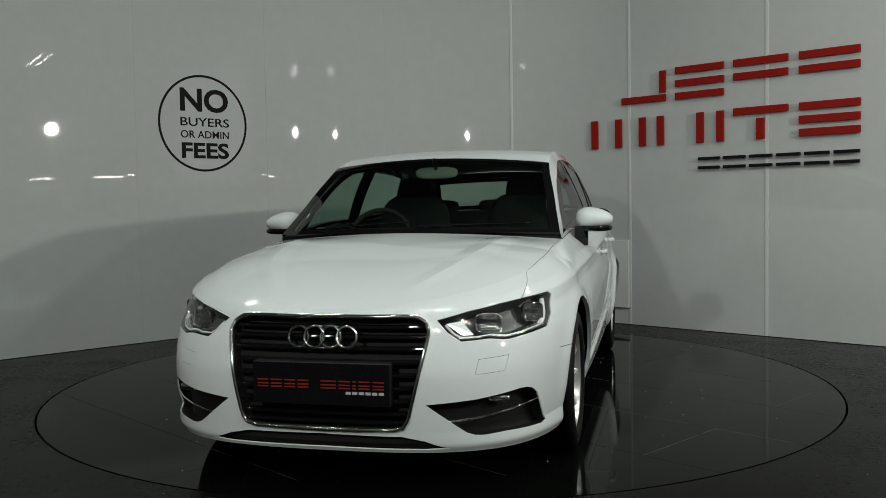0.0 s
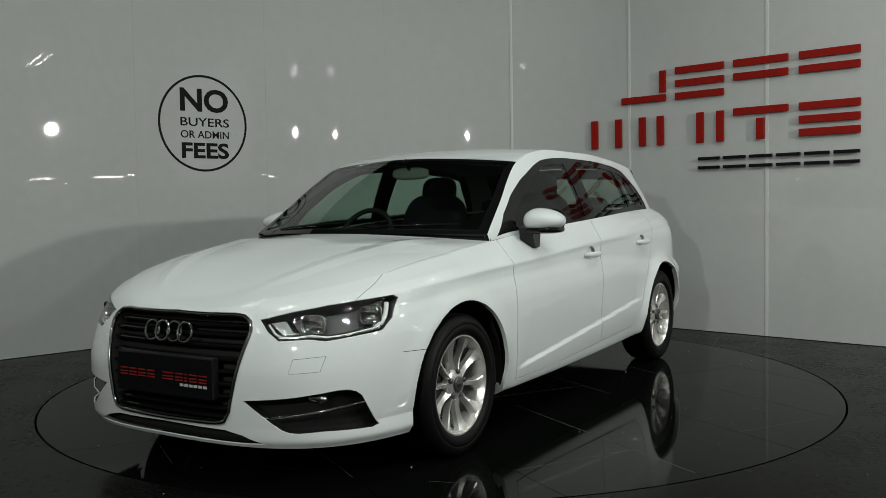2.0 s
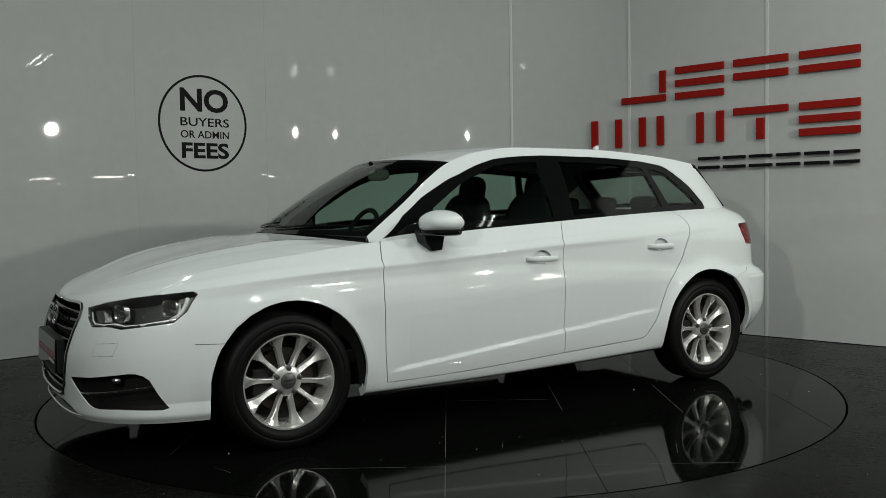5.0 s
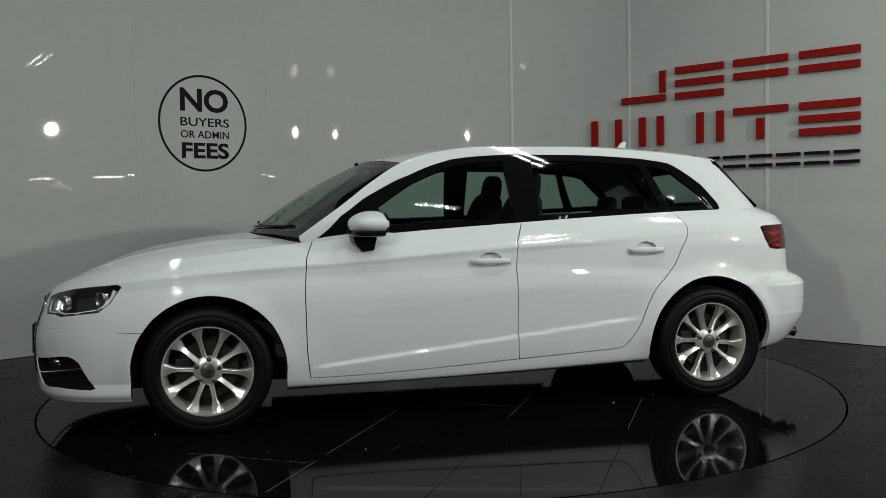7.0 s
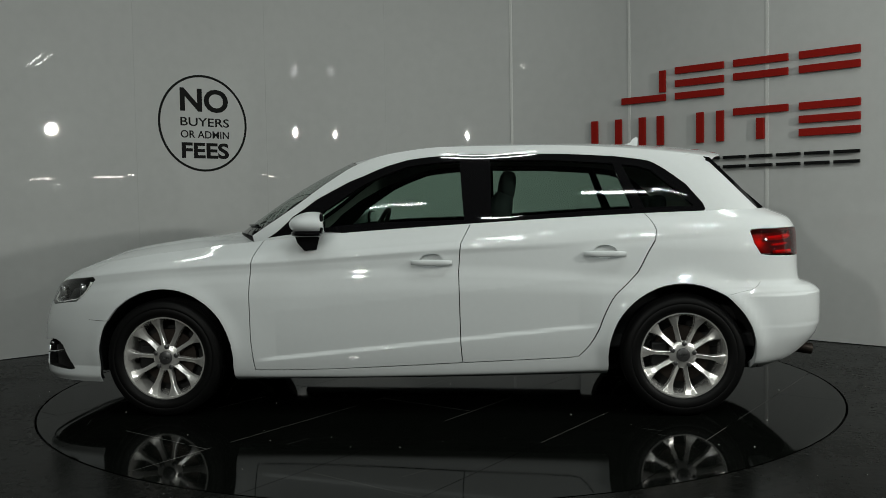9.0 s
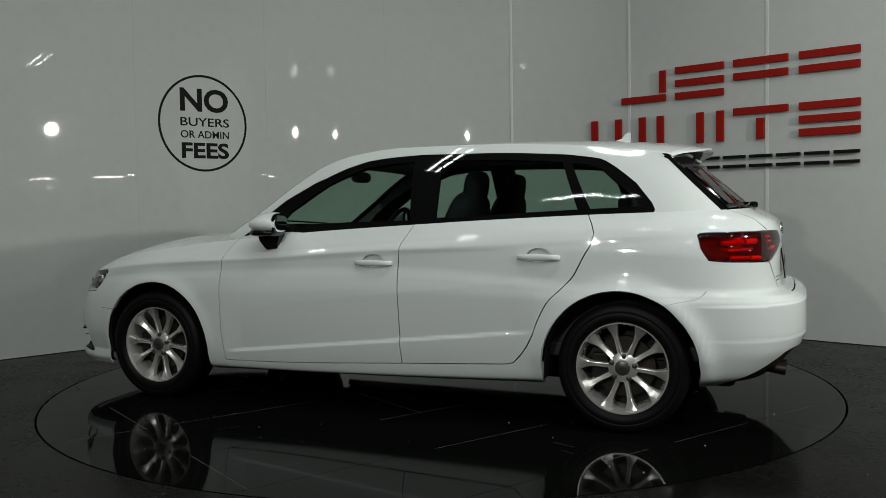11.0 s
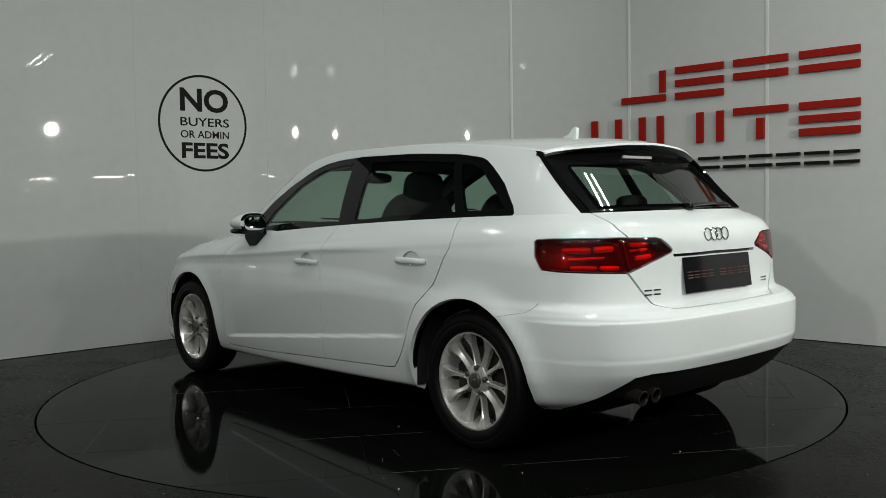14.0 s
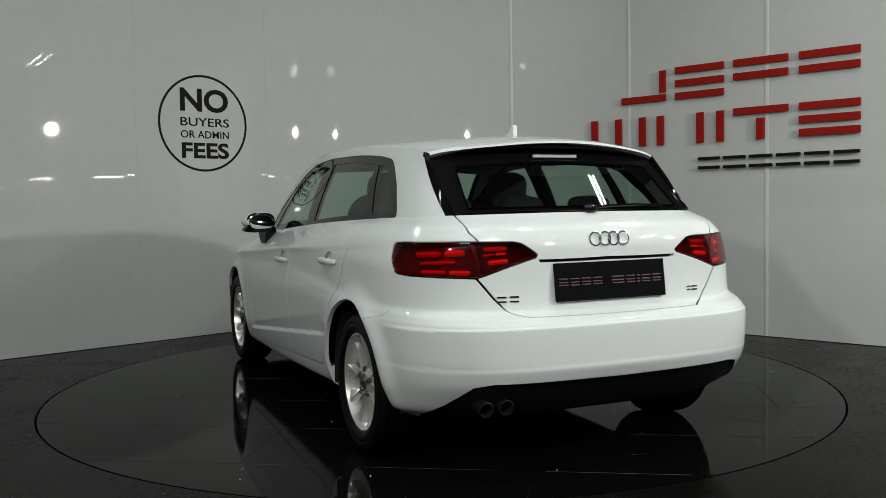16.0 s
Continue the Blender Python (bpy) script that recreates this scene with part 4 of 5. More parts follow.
carpart("cabin_lining", side_sheet.take("frame", 0.02, 0.0, both=True), LINING, "pale pillar lining")

# roof, screens, bonnet
roof_sheet = Sheet(roof, 2.0, 0.6, 60, 24)
roof_sheet.sort([], "roof")
ROOF = carpart("roof", roof_sheet.take("roof", 0, 0.0, both=True), PAINT)
carpart("headliner", roof_sheet.take("roof", 0.03, 0.0, both=True), LINING, "pale fabric headliner", parent=ROOF)
screen_sheet = Sheet(screen, 0.75, 0.7, 30, 30)
band = np.array([(0.035, 0.045), (0.715, 0.04), (0.72, 0.75), (0.03, 0.75)])
screen_sheet.cut(np.vstack([band, band[:1]]))
screen_sheet.sort([("glass", band)], "band")
WINDSCREEN = carpart("windscreen", screen_sheet.take("glass", 0, 0.0, both=True), GLASS, "clear windscreen")
carpart("screen_band", screen_sheet.take("band", -0.001, 0.012, both=True), TRIM, "black windscreen border", parent=WINDSCREEN)
rear_sheet = Sheet(rear_screen, 0.45, 0.6, 24, 30)
rear_band = np.array([(0.035, 0.07), (0.345, 0.11), (0.35, 0.65), (0.03, 0.65)])
rear_sheet.cut(np.vstack([rear_band, rear_band[:1]]))
rear_sheet.sort([("glass", rear_band)], "band")
REAR_GLASS = carpart("rear_window", rear_sheet.take("glass", 0, 0.0, both=True), DARK_GLASS, "tinted rear window", parent=TAILGATE)
carpart("rear_window_border", rear_sheet.take("band", -0.001, 0.012, both=True), TRIM, "black glass border", parent=TAILGATE)
bonnet_sheet = Sheet(bonnet, 1.2, 0.8, 70, 44)
shut = dense(np.array([(SHUT_A - 0.05, -0.03), (SHUT_A, 0.0), (SHUT_A + 0.06, 0.010), (0.55, 0.016), (0.9, 0.016), (1.25, 0.012)]), 0.05)
for off in (-0.008, 0.0, 0.008):
    bonnet_sheet.cut(np.array([(a, 0.8 * (bonnet_crease(a / 1.2) + off)) for a in np.linspace(-0.02, 1.22, 12)]))
bonnet_sheet.seam(shut, 0.0025)
bonnet_sheet.sort([("bonnet", np.vstack([shut, [(1.3, 0.9), (-0.1, 0.9), (-0.1, -0.05)]]))], "wing")
BONNET = carpart("bonnet", bonnet_sheet.take("bonnet", 0, 0.012, both=True), PAINT)
pair("wing_top", bonnet_sheet, "wing", PAINT, flange=0.0)
carpart("bonnet_liner", bonnet_sheet.take(("bonnet", "wing"), 0.025, 0.0, both=True), LINER, "dark bonnet underside", parent=BONNET)


# ---- tools for the car's details ----
def on_belt(kind, a, z, out=0.0, side=1):
    """A place on the belt, out metres proud of it, on the left (1) or right (-1)."""
    d = bp(kind, a, z)
    q = belt_sheet.lay(np.array([d, d + (0.004, 0), d + (0, 0.004), d - (0.004, 0), d - (0, 0.004)]))
    n = np.cross(q[1] - q[3], q[2] - q[4])
    n /= np.linalg.norm(n)
    r = q[0] + out * n
    return Vector((r[0], r[1] * side, r[2]))


def tube(bm, pts, r, seg=8, closed=False, flat=1.0):
    """A tube along points; flat squeezes its height."""
    pts = [Vector(q) for q in pts]
    rows = []
    n = len(pts)
    for i, q in enumerate(pts):
        a, b = (pts[(i - 1) % n], pts[(i + 1) % n]) if closed else (pts[max(i - 1, 0)], pts[min(i + 1, n - 1)])
        t = (b - a).normalized()
        ref = Vector((0, 0, 1)) if abs(t.z) < 0.9 else Vector((1, 0, 0))
        e = t.cross(ref).normalized()
        g = e.cross(t).normalized()
        size = r[i] if isinstance(r, list) else r
        rows.append([bm.verts.new(q + size * (math.cos(2 * math.pi * k / seg) * e + flat * math.sin(2 * math.pi * k / seg) * g)) for k in range(seg)])
    for i in range(n if closed else n - 1):
        for k in range(seg):
            j = (i + 1) % n
            bm.faces.new((rows[i][k], rows[i][(k + 1) % seg], rows[j][(k + 1) % seg], rows[j][k]))
    if not closed:
        bm.faces.new(rows[0][::-1]), bm.faces.new(rows[-1])


def lathe(bm, profile, seg, m=None):
    """Turns (radius, y) points round the y axis."""
    rows = [[bm.verts.new((r * math.cos(2 * math.pi * k / seg), y, r * math.sin(2 * math.pi * k / seg))) for k in range(seg)] for r, y in profile]
    for a, b in zip(rows, rows[1:]):
        for k in range(seg):
            bm.faces.new((a[k], a[(k + 1) % seg], b[(k + 1) % seg], b[k]))
    if m is not None:
        bmesh.ops.transform(bm, matrix=m, verts=[v for r in rows for v in r])
    return rows


def blob(bm, centre, size, power=3.0, seg=20, m=None):
    """A rounded box: a superellipsoid with half sizes."""
    def s(v, p):
        return math.copysign(abs(v) ** (2 / p), v)
    rows = []
    for i in range(1, seg // 2):
        a = -math.pi / 2 + math.pi * i / (seg // 2)
        rows.append([bm.verts.new((centre[0] + size[0] * s(math.cos(a), power) * s(math.cos(2 * math.pi * k / seg), power),
                                   centre[1] + size[1] * s(math.cos(a), power) * s(math.sin(2 * math.pi * k / seg), power),
                                   centre[2] + size[2] * s(math.sin(a), power))) for k in range(seg)])
    low = bm.verts.new((centre[0], centre[1], centre[2] - size[2]))
    high = bm.verts.new((centre[0], centre[1], centre[2] + size[2]))
    for a, b in zip(rows, rows[1:]):
        for k in range(seg):
            bm.faces.new((a[k], a[(k + 1) % seg], b[(k + 1) % seg], b[k]))
    for k in range(seg):
        bm.faces.new((low, rows[0][(k + 1) % seg], rows[0][k]))
        bm.faces.new((high, rows[-1][k], rows[-1][(k + 1) % seg]))
    vs = [v for r in rows for v in r] + [low, high]
    if m is not None:
        bmesh.ops.transform(bm, matrix=m, verts=vs)
    return vs


# ---- wheels ----
def wheel(x, side):
    turn = pose(x, side * 0.757, HUB_Z, 0, 0, 0 if side > 0 else 180)
    bm = bmesh.new()
    lathe(bm, [(0.216, 0.078), (0.213, 0.086), (0.207, 0.086), (0.203, 0.076), (0.195, 0.040), (0.188, -0.02), (0.186, -0.09), (0.205, -0.095)], 64)
    lathe(bm, [(0.004, 0.064), (0.034, 0.064), (0.056, 0.060), (0.068, 0.052), (0.070, 0.040), (0.060, 0.02)], 40)
    ob = carpart("wheel", bm, ALLOY, "silver ten-spoke alloy wheel", angle=40)
    ob.matrix_basis = Matrix.Translation(OFF) @ turn
    n = 10
    for k in range(n):
        bm = bmesh.new()
        a0 = 2 * math.pi * k / n + 0.1 + (0.03 if k % 2 else -0.03)
        secs = []
        for i in range(9):
            f = i / 8
            r = 0.040 + (0.206 - 0.040) * f
            a = a0
            half = 0.0125 - 0.002 * math.sin(math.pi * f) + 0.085 * max(0, f - 0.60) ** 1.5
            face = 0.062 + 0.016 * f - 0.014 * math.sin(math.pi * f)
            c, s = math.cos(a), math.sin(a)
            lean = 1 if k % 2 else -1
            ring_pts = [(w * lean, y) for w, y in ((-half * 1.15, face - 0.034), (-half, face - 0.003), (-half * 0.70, face), (half * 0.15, face - 0.006), (half * 0.9, face - 0.012), (half * 1.15, face - 0.034))]
            secs.append([bm.verts.new((r * c - w * s, y, r * s + w * c)) for w, y in ring_pts])
        for p0, p1 in zip(secs, secs[1:]):
            for j in range(len(p0)):
                bm.faces.new((p0[j], p0[(j + 1) % len(p0)], p1[(j + 1) % len(p0)], p1[j]))
        bm.faces.new(secs[0]), bm.faces.new(secs[-1][::-1])
        part("spoke", bm, ALLOY, ob, "", True).data.set_sharp_from_angle(angle=radians(35))
    bm = bmesh.new()
    prof = [(0.211, -0.082), (0.216, -0.094), (0.235, -0.100), (0.262, -0.102), (0.285, -0.096), (0.297, -0.082)]
    for g in (-0.055, -0.018, 0.018, 0.055):
        prof += [(0.3025, g - 0.016), (0.3025, g - 0.005), (0.296, g - 0.004), (0.296, g + 0.004), (0.3025, g + 0.005)]
    prof += [(0.3025, 0.070), (0.297, 0.082), (0.286, 0.094), (0.270, 0.099), (0.262, 0.100), (0.258, 0.098), (0.252, 0.101), (0.236, 0.100), (0.224, 0.095), (0.214, 0.086), (0.211, 0.078)]
    lathe(bm, prof, 96)
    part("tyre", bm, RUBBER, ob, "black road tyre", True).data.set_sharp_from_angle(angle=radians(40))
    bm = bmesh.new()
    lathe(bm, [(0.001, 0.074), (0.030, 0.074), (0.034, 0.071), (0.035, 0.060)], 32)
    part("hub_cap", bm, ALLOY_DARK, ob, "dull grey hub cap", True)
    bm = bmesh.new()
    for k in range(4):
        rr = lathe(bm, [(0.0062, 0), (0.0072, 0.001), (0.0062, 0.002)], 14, Matrix.Translation((-0.0135 + 0.009 * k, 0.0745, 0)))
    part("badge", bm, CHROME, ob)
    for k in range(5):
        a = 2 * math.pi * k / 5 + 0.42
        bm = bmesh.new()
        lathe(bm, [(0.001, 0.070), (0.0095, 0.070), (0.0120, 0.066), (0.0120, 0.045)], 12, Matrix.Translation((0.056 * math.cos(a), 0, 0.056 * math.sin(a))))
        part("wheel_bolt", bm, ALLOY_DARK, ob, "", True)
    bm = bmesh.new()
    lathe(bm, [(0.04, 0.010), (0.142, 0.010), (0.142, -0.012), (0.04, -0.012)], 48)
    part("brake_disc", bm, STEEL, ob, "rust-tinged steel brake disc", True).data.set_sharp_from_angle(angle=radians(40))
    bm = bmesh.new()
    box(bm, 0.07, 0.15, -0.03, 0.028, -0.06, 0.06, 0.01)
    part("brake_caliper", bm, PLASTIC, ob, "dark brake caliper")
    bm = bmesh.new()
    lathe(bm, [(0.001, -0.035), (0.187, -0.035)], 40)
    part("brake_shield", bm, LINER, ob, "black backing shield")
    return ob


for x in (FRONT_AXLE, REAR_AXLE):
    for side in (1, -1):
        wheel(x, side)
        bm = bmesh.new()
        rows = []
        for y in (0.50, 0.842):
            pts = [(x - 0.368, 0.235)] + [(x - 0.368 * math.cos(a), HUB_Z + 0.368 * math.sin(a)) for a in np.linspace(0, math.pi, 28)] + [(x + 0.368, 0.235)]
            rows.append([bm.verts.new((px, side * (y - (0.045 if abs(px) > 1.50 and y > 0.6 else 0)), pz)) for px, pz in pts])
        for k in range(len(rows[0]) - 1):
            bm.faces.new((rows[0][k], rows[0][k + 1], rows[1][k + 1], rows[1][k]))
        bm.faces.new(rows[0])
        carpart("wheel_arch_liner", bm, LINER, "black wheel arch liner")
bm = bmesh.new()
box(bm, -1.80, 1.98, -0.58, 0.58, 0.190, 0.32, 0.03)
box(bm, -0.94, 0.93, -0.74, 0.74, 0.225, 0.33, 0.02)
carpart("underbody", bm, LINER, "black car underbody", smooth=False)

# ---- front: grille, plate, lamps ----
GRILLE = carpart("grille", belt_sheet.take("grille", 0.055, -0.048, both=True), LINER, "black slatted grille in a chrome frame")
edge = [belt_sheet.lay(np.array([q]))[0] for q in grille_line]
loop = [Vector(q) for q in edge] + [Vector((q[0], -q[1], q[2])) for q in edge[-2:0:-1]]
bm = bmesh.new()
tube(bm, [q + Vector((0.002, 0, 0)) for q in loop], 0.0085, 8, True)
part("grille_frame", bm, CHROME, GRILLE, "chrome grille frame", True)
for z in (0.630, 0.594, 0.552, 0.503, 0.456, 0.407, 0.360, 0.313, 0.282):
    half = float(np.interp(z, (0.27, 0.29, 0.605, 0.64, 0.66), (0.30, 0.318, 0.388, 0.374, 0.34))) - 0.004
    pts = [on_belt("f", abs(y), z, -0.020, 1 if y >= 0 else -1) for y in np.linspace(-half, half, 15)]
    bm = bmesh.new()
    rows = []
    for q in pts:
        rows.append([bm.verts.new(q + Vector(o)) for o in ((0.006, 0, 0.006), (0.010, 0, 0.002), (0.010, 0, -0.004), (-0.022, 0, -0.010), (-0.022, 0, 0.008))])
    for a, b in zip(rows, rows[1:]):
        for k in range(5):
            bm.faces.new((a[k], a[(k + 1) % 5], b[(k + 1) % 5], b[k]))
    part("slat", bm, TRIM, GRILLE)


def rings(centre, r, gap, lean, parent):
    for k in range(4):
        bm = bmesh.new()
        pts = [(0.004 * (k % 2), (k - 1.5) * gap + r * math.cos(a), r * math.sin(a)) for a in np.linspace(0, 2 * math.pi, 40, endpoint=False)]
        tube(bm, pts, r * 0.15, 8, True)
        bmesh.ops.transform(bm, matrix=Matrix.Translation(centre) @ pose(0, 0, 0, 0, lean, 0), verts=bm.verts)
        part("badge_ring", bm, CHROME, parent, "", True)


rings(on_belt("f", 0.0, 0.588, 0.010), 0.0385, 0.063, -12, GRILLE)


def print_bars(parent, x, y0, y1, z0, z1, shares, mat, m, proud):
    """Plain printed bars in the place of lettering that is a name."""
    total = sum(w for w, _ in shares)
    at = 0.0
    for w, ink in shares:
        if ink:
            bm = bmesh.new()
            a, b = y0 + (y1 - y0) * at / total, y0 + (y1 - y0) * (at + w) / total
            box(bm, x, x + proud, min(a, b), max(a, b), z0, z1, 0, m)
            part("print_bar", bm, mat, parent)
        at += w


NAME_BARS = [(1, 1), (0.25, 0), (1, 1), (0.25, 0), (1, 1), (0.25, 0), (1, 1), (1.1, 0), (1.4, 1), (0.25, 0), (1, 1), (0.25, 0), (0.3, 1), (0.25, 0), (1, 1), (0.25, 0), (1, 1)]
SMALL_BARS = [(1, 1), (0.3, 0), (1, 1), (0.3, 0), (1, 1), (0.3, 0), (1, 1), (0.3, 0), (1, 1), (0.3, 0), (1, 1)]


def number_plate(m, name_colour, small):
    bm = bmesh.new()
    box(bm, -0.006, 0.0, -0.264, 0.264, -0.076, 0.076, 0.002, m)
    ob = carpart("number_plate", bm, PLATE, "black dealer plate with a line of red bars", smooth=False)
    for z0, z1 in ((0.010, 0.015), (-0.004, 0.001), (-0.015, -0.010)):
        print_bars(ob, 0.0, -0.245, 0.245, z0, z1, NAME_BARS, name_colour, m, 0.0012)
    if small:
        print_bars(ob, 0.0, 0.10, 0.245, -0.034, -0.024, SMALL_BARS, GREY_INK, m, 0.0012)
    return ob


nose_q = on_belt("f", 0.0, 0.424, 0.0)
number_plate(Matrix.Translation((nose_q.x + 0.014, 0, 0.424)) @ pose(0, 0, 0, 0, -2, 0), RED_INK, True)
bm = bmesh.new()
box(bm, nose_q.x - 0.03, nose_q.x + 0.006, -0.266, 0.266, 0.345, 0.505, 0.006)
part("plate_holder", bm, PLASTIC, GRILLE, "black plastic plate holder")


LAMP_DARK = material("smoked_reflector", (0.34, 0.33, 0.31), 0.18, metal=0.9)


def squircle(bm, m, w, h, profile):
    """Rounded-square rings, (share of the size, depth) from outside in, facing along y."""
    seg = 32
    rows = []
    for f, y in profile:
        ring = []
        for k in range(seg):
            c, s = math.cos(2 * math.pi * k / seg), math.sin(2 * math.pi * k / seg)
            ring.append(bm.verts.new(m @ Vector((w * f * math.copysign(abs(c) ** 0.5, c), y, h * f * math.copysign(abs(s) ** 0.5, s)))))
        rows.append(ring)
    for a, b in zip(rows, rows[1:]):
        for k in range(seg):
            bm.faces.new((a[k], a[(k + 1) % seg], b[(k + 1) % seg], b[k]))


def head_lamp(side):
    bucket = carpart("headlight", belt_sheet.take("headlamp", 0.075, -0.072, mirror=side < 0), HOUSING, "clear glass headlight with dark housing")
    lens = belt_sheet.take("headlamp", 0.0, 0.004, mirror=side < 0)
    ob = part("lens", lens, LENS, bucket, "clear lens", True)
    # two square modules with rounded corners, a bright shelf below them and a bright fin at the outer end
    for kind, a, z, w, h, deep, yaw in (("f", 0.600, 0.643, 0.050, 0.036, -0.030, 14), ("x", 1.805, 0.664, 0.042, 0.036, -0.032, 30)):
        q = on_belt(kind, a, z, deep, side)
        m = Matrix.Translation(q) @ pose(0, 0, 0, 0, 0, -90 + yaw * side)
        bm = bmesh.new()
        squircle(bm, m, w, h, ((1.0, -0.012), (1.0, 0.011), (0.98, 0.013), (0.95, 0.012), (0.86, 0.003)))
        part("module_frame", bm, REFLECTOR, bucket, "silver module frame", True)
        bm = bmesh.new()
        squircle(bm, m, w, h, ((0.87, 0.005), (0.80, -0.004), (0.70, -0.006), (0.66, -0.016), (0.40, -0.022), (0.03, -0.024)))
        part("reflector", bm, LAMP_DARK, bucket, "smoked reflector bowl", True).data.set_sharp_from_angle(angle=radians(30))
        for dz in (-0.010, 0.012):
            bm = bmesh.new()
            tube(bm, [m @ Vector((w * u, -0.004 + 0.006 * (1 - u * u), dz + 0.004 * u)) for u in np.linspace(-0.72, 0.72, 7)], 0.0022, 6)
            part("rib", bm, REFLECTOR, bucket, "", True)
    shelf = (("f", 0.500, 0.586), ("f", 0.55, 0.586), ("f", 0.60, 0.592), ("f", 0.655, 0.584), ("f", 0.70, 0.591), ("x", 1.83, 0.604), ("x", 1.79, 0.616))
    bm = bmesh.new()
    rows = []
    for kind, a, z in shelf:
        low, high = on_belt(kind, a, z, -0.010, side), on_belt(kind, a, z + 0.020, -0.048, side)
        rows.append([bm.verts.new(low), bm.verts.new(low.lerp(high, 0.5) + Vector((0, 0, 0.003))), bm.verts.new(high), bm.verts.new(high - Vector((0, 0, 0.012))), bm.verts.new(low - Vector((0, 0, 0.006)))])
    for r0, r1 in zip(rows, rows[1:]):
        for k in range(5):
            bm.faces.new((r0[k], r0[(k + 1) % 5], r1[(k + 1) % 5], r1[k]))
    part("light_shelf", bm, REFLECTOR, bucket, "silver shelf under the modules", True)
    bm = bmesh.new()
    pts = [on_belt(*one, -0.014, side) for one in (("f", 0.445, 0.634), ("f", 0.48, 0.602), ("f", 0.505, 0.588), ("f", 0.56, 0.587), ("f", 0.61, 0.593), ("f", 0.66, 0.585), ("f", 0.71, 0.592), ("x", 1.80, 0.610))]
    tube(bm, pts, 0.0035, 8, False, 1.5)
    part("light_strip", bm, LAMP_WHITE, bucket, "bright running light strip", True)
    bm = bmesh.new()
    pts = [on_belt(*one, -0.022, side) for one in (("x", 1.815, 0.610), ("x", 1.785, 0.626), ("x", 1.762, 0.652), ("x", 1.745, 0.680), ("x", 1.738, 0.700))]
    tube(bm, pts, 0.010, 8, False, 1.0)
    part("light_fin", bm, LAMP_WHITE, bucket, "bright fin at the outer end", True)
    bm = bmesh.new()
    corner = [on_belt(*one, -0.022, side) for one in (("f", 0.450, 0.642), ("f", 0.508, 0.598), ("f", 0.548, 0.600), ("f", 0.500, 0.650))]
    vs = [bm.verts.new(q) for q in corner]
    back = [bm.verts.new(q + Vector((-0.03, 0, 0))) for q in corner]
    bm.faces.new(vs), bm.faces.new(back[::-1])
    for k in range(4):
        bm.faces.new((vs[k], back[k], back[(k + 1) % 4], vs[(k + 1) % 4]))
    part("indicator", bm, REFLECTOR, bucket, "bright indicator block")


def fog_lamp(side):
    bucket = carpart("fog_recess", belt_sheet.take("fog", 0.05, -0.043, mirror=side < 0), PLASTIC, "black lower air intake with a chrome strip", smooth=False)
    bm = bmesh.new()
    pts = [on_belt("f", y, z, -0.008, side) for y, z in ((0.436, 0.292), (0.50, 0.290), (0.58, 0.300), (0.66, 0.313), (0.72, 0.326), (0.762, 0.336))]
    tube(bm, pts, 0.0045, 6)
    part("chrome_strip", bm, CHROME, bucket, "thin chrome strip", True)
    q = on_belt("f", 0.650, 0.358, -0.034, side)
    bm = bmesh.new()
    blob(bm, q, (0.018, 0.042, 0.014), 4.0, 16)
    part("fog_lamp", bm, REFLECTOR, bucket, "small clear fog lamp", True)


for side in (1, -1):
    head_lamp(side)
    fog_lamp(side)


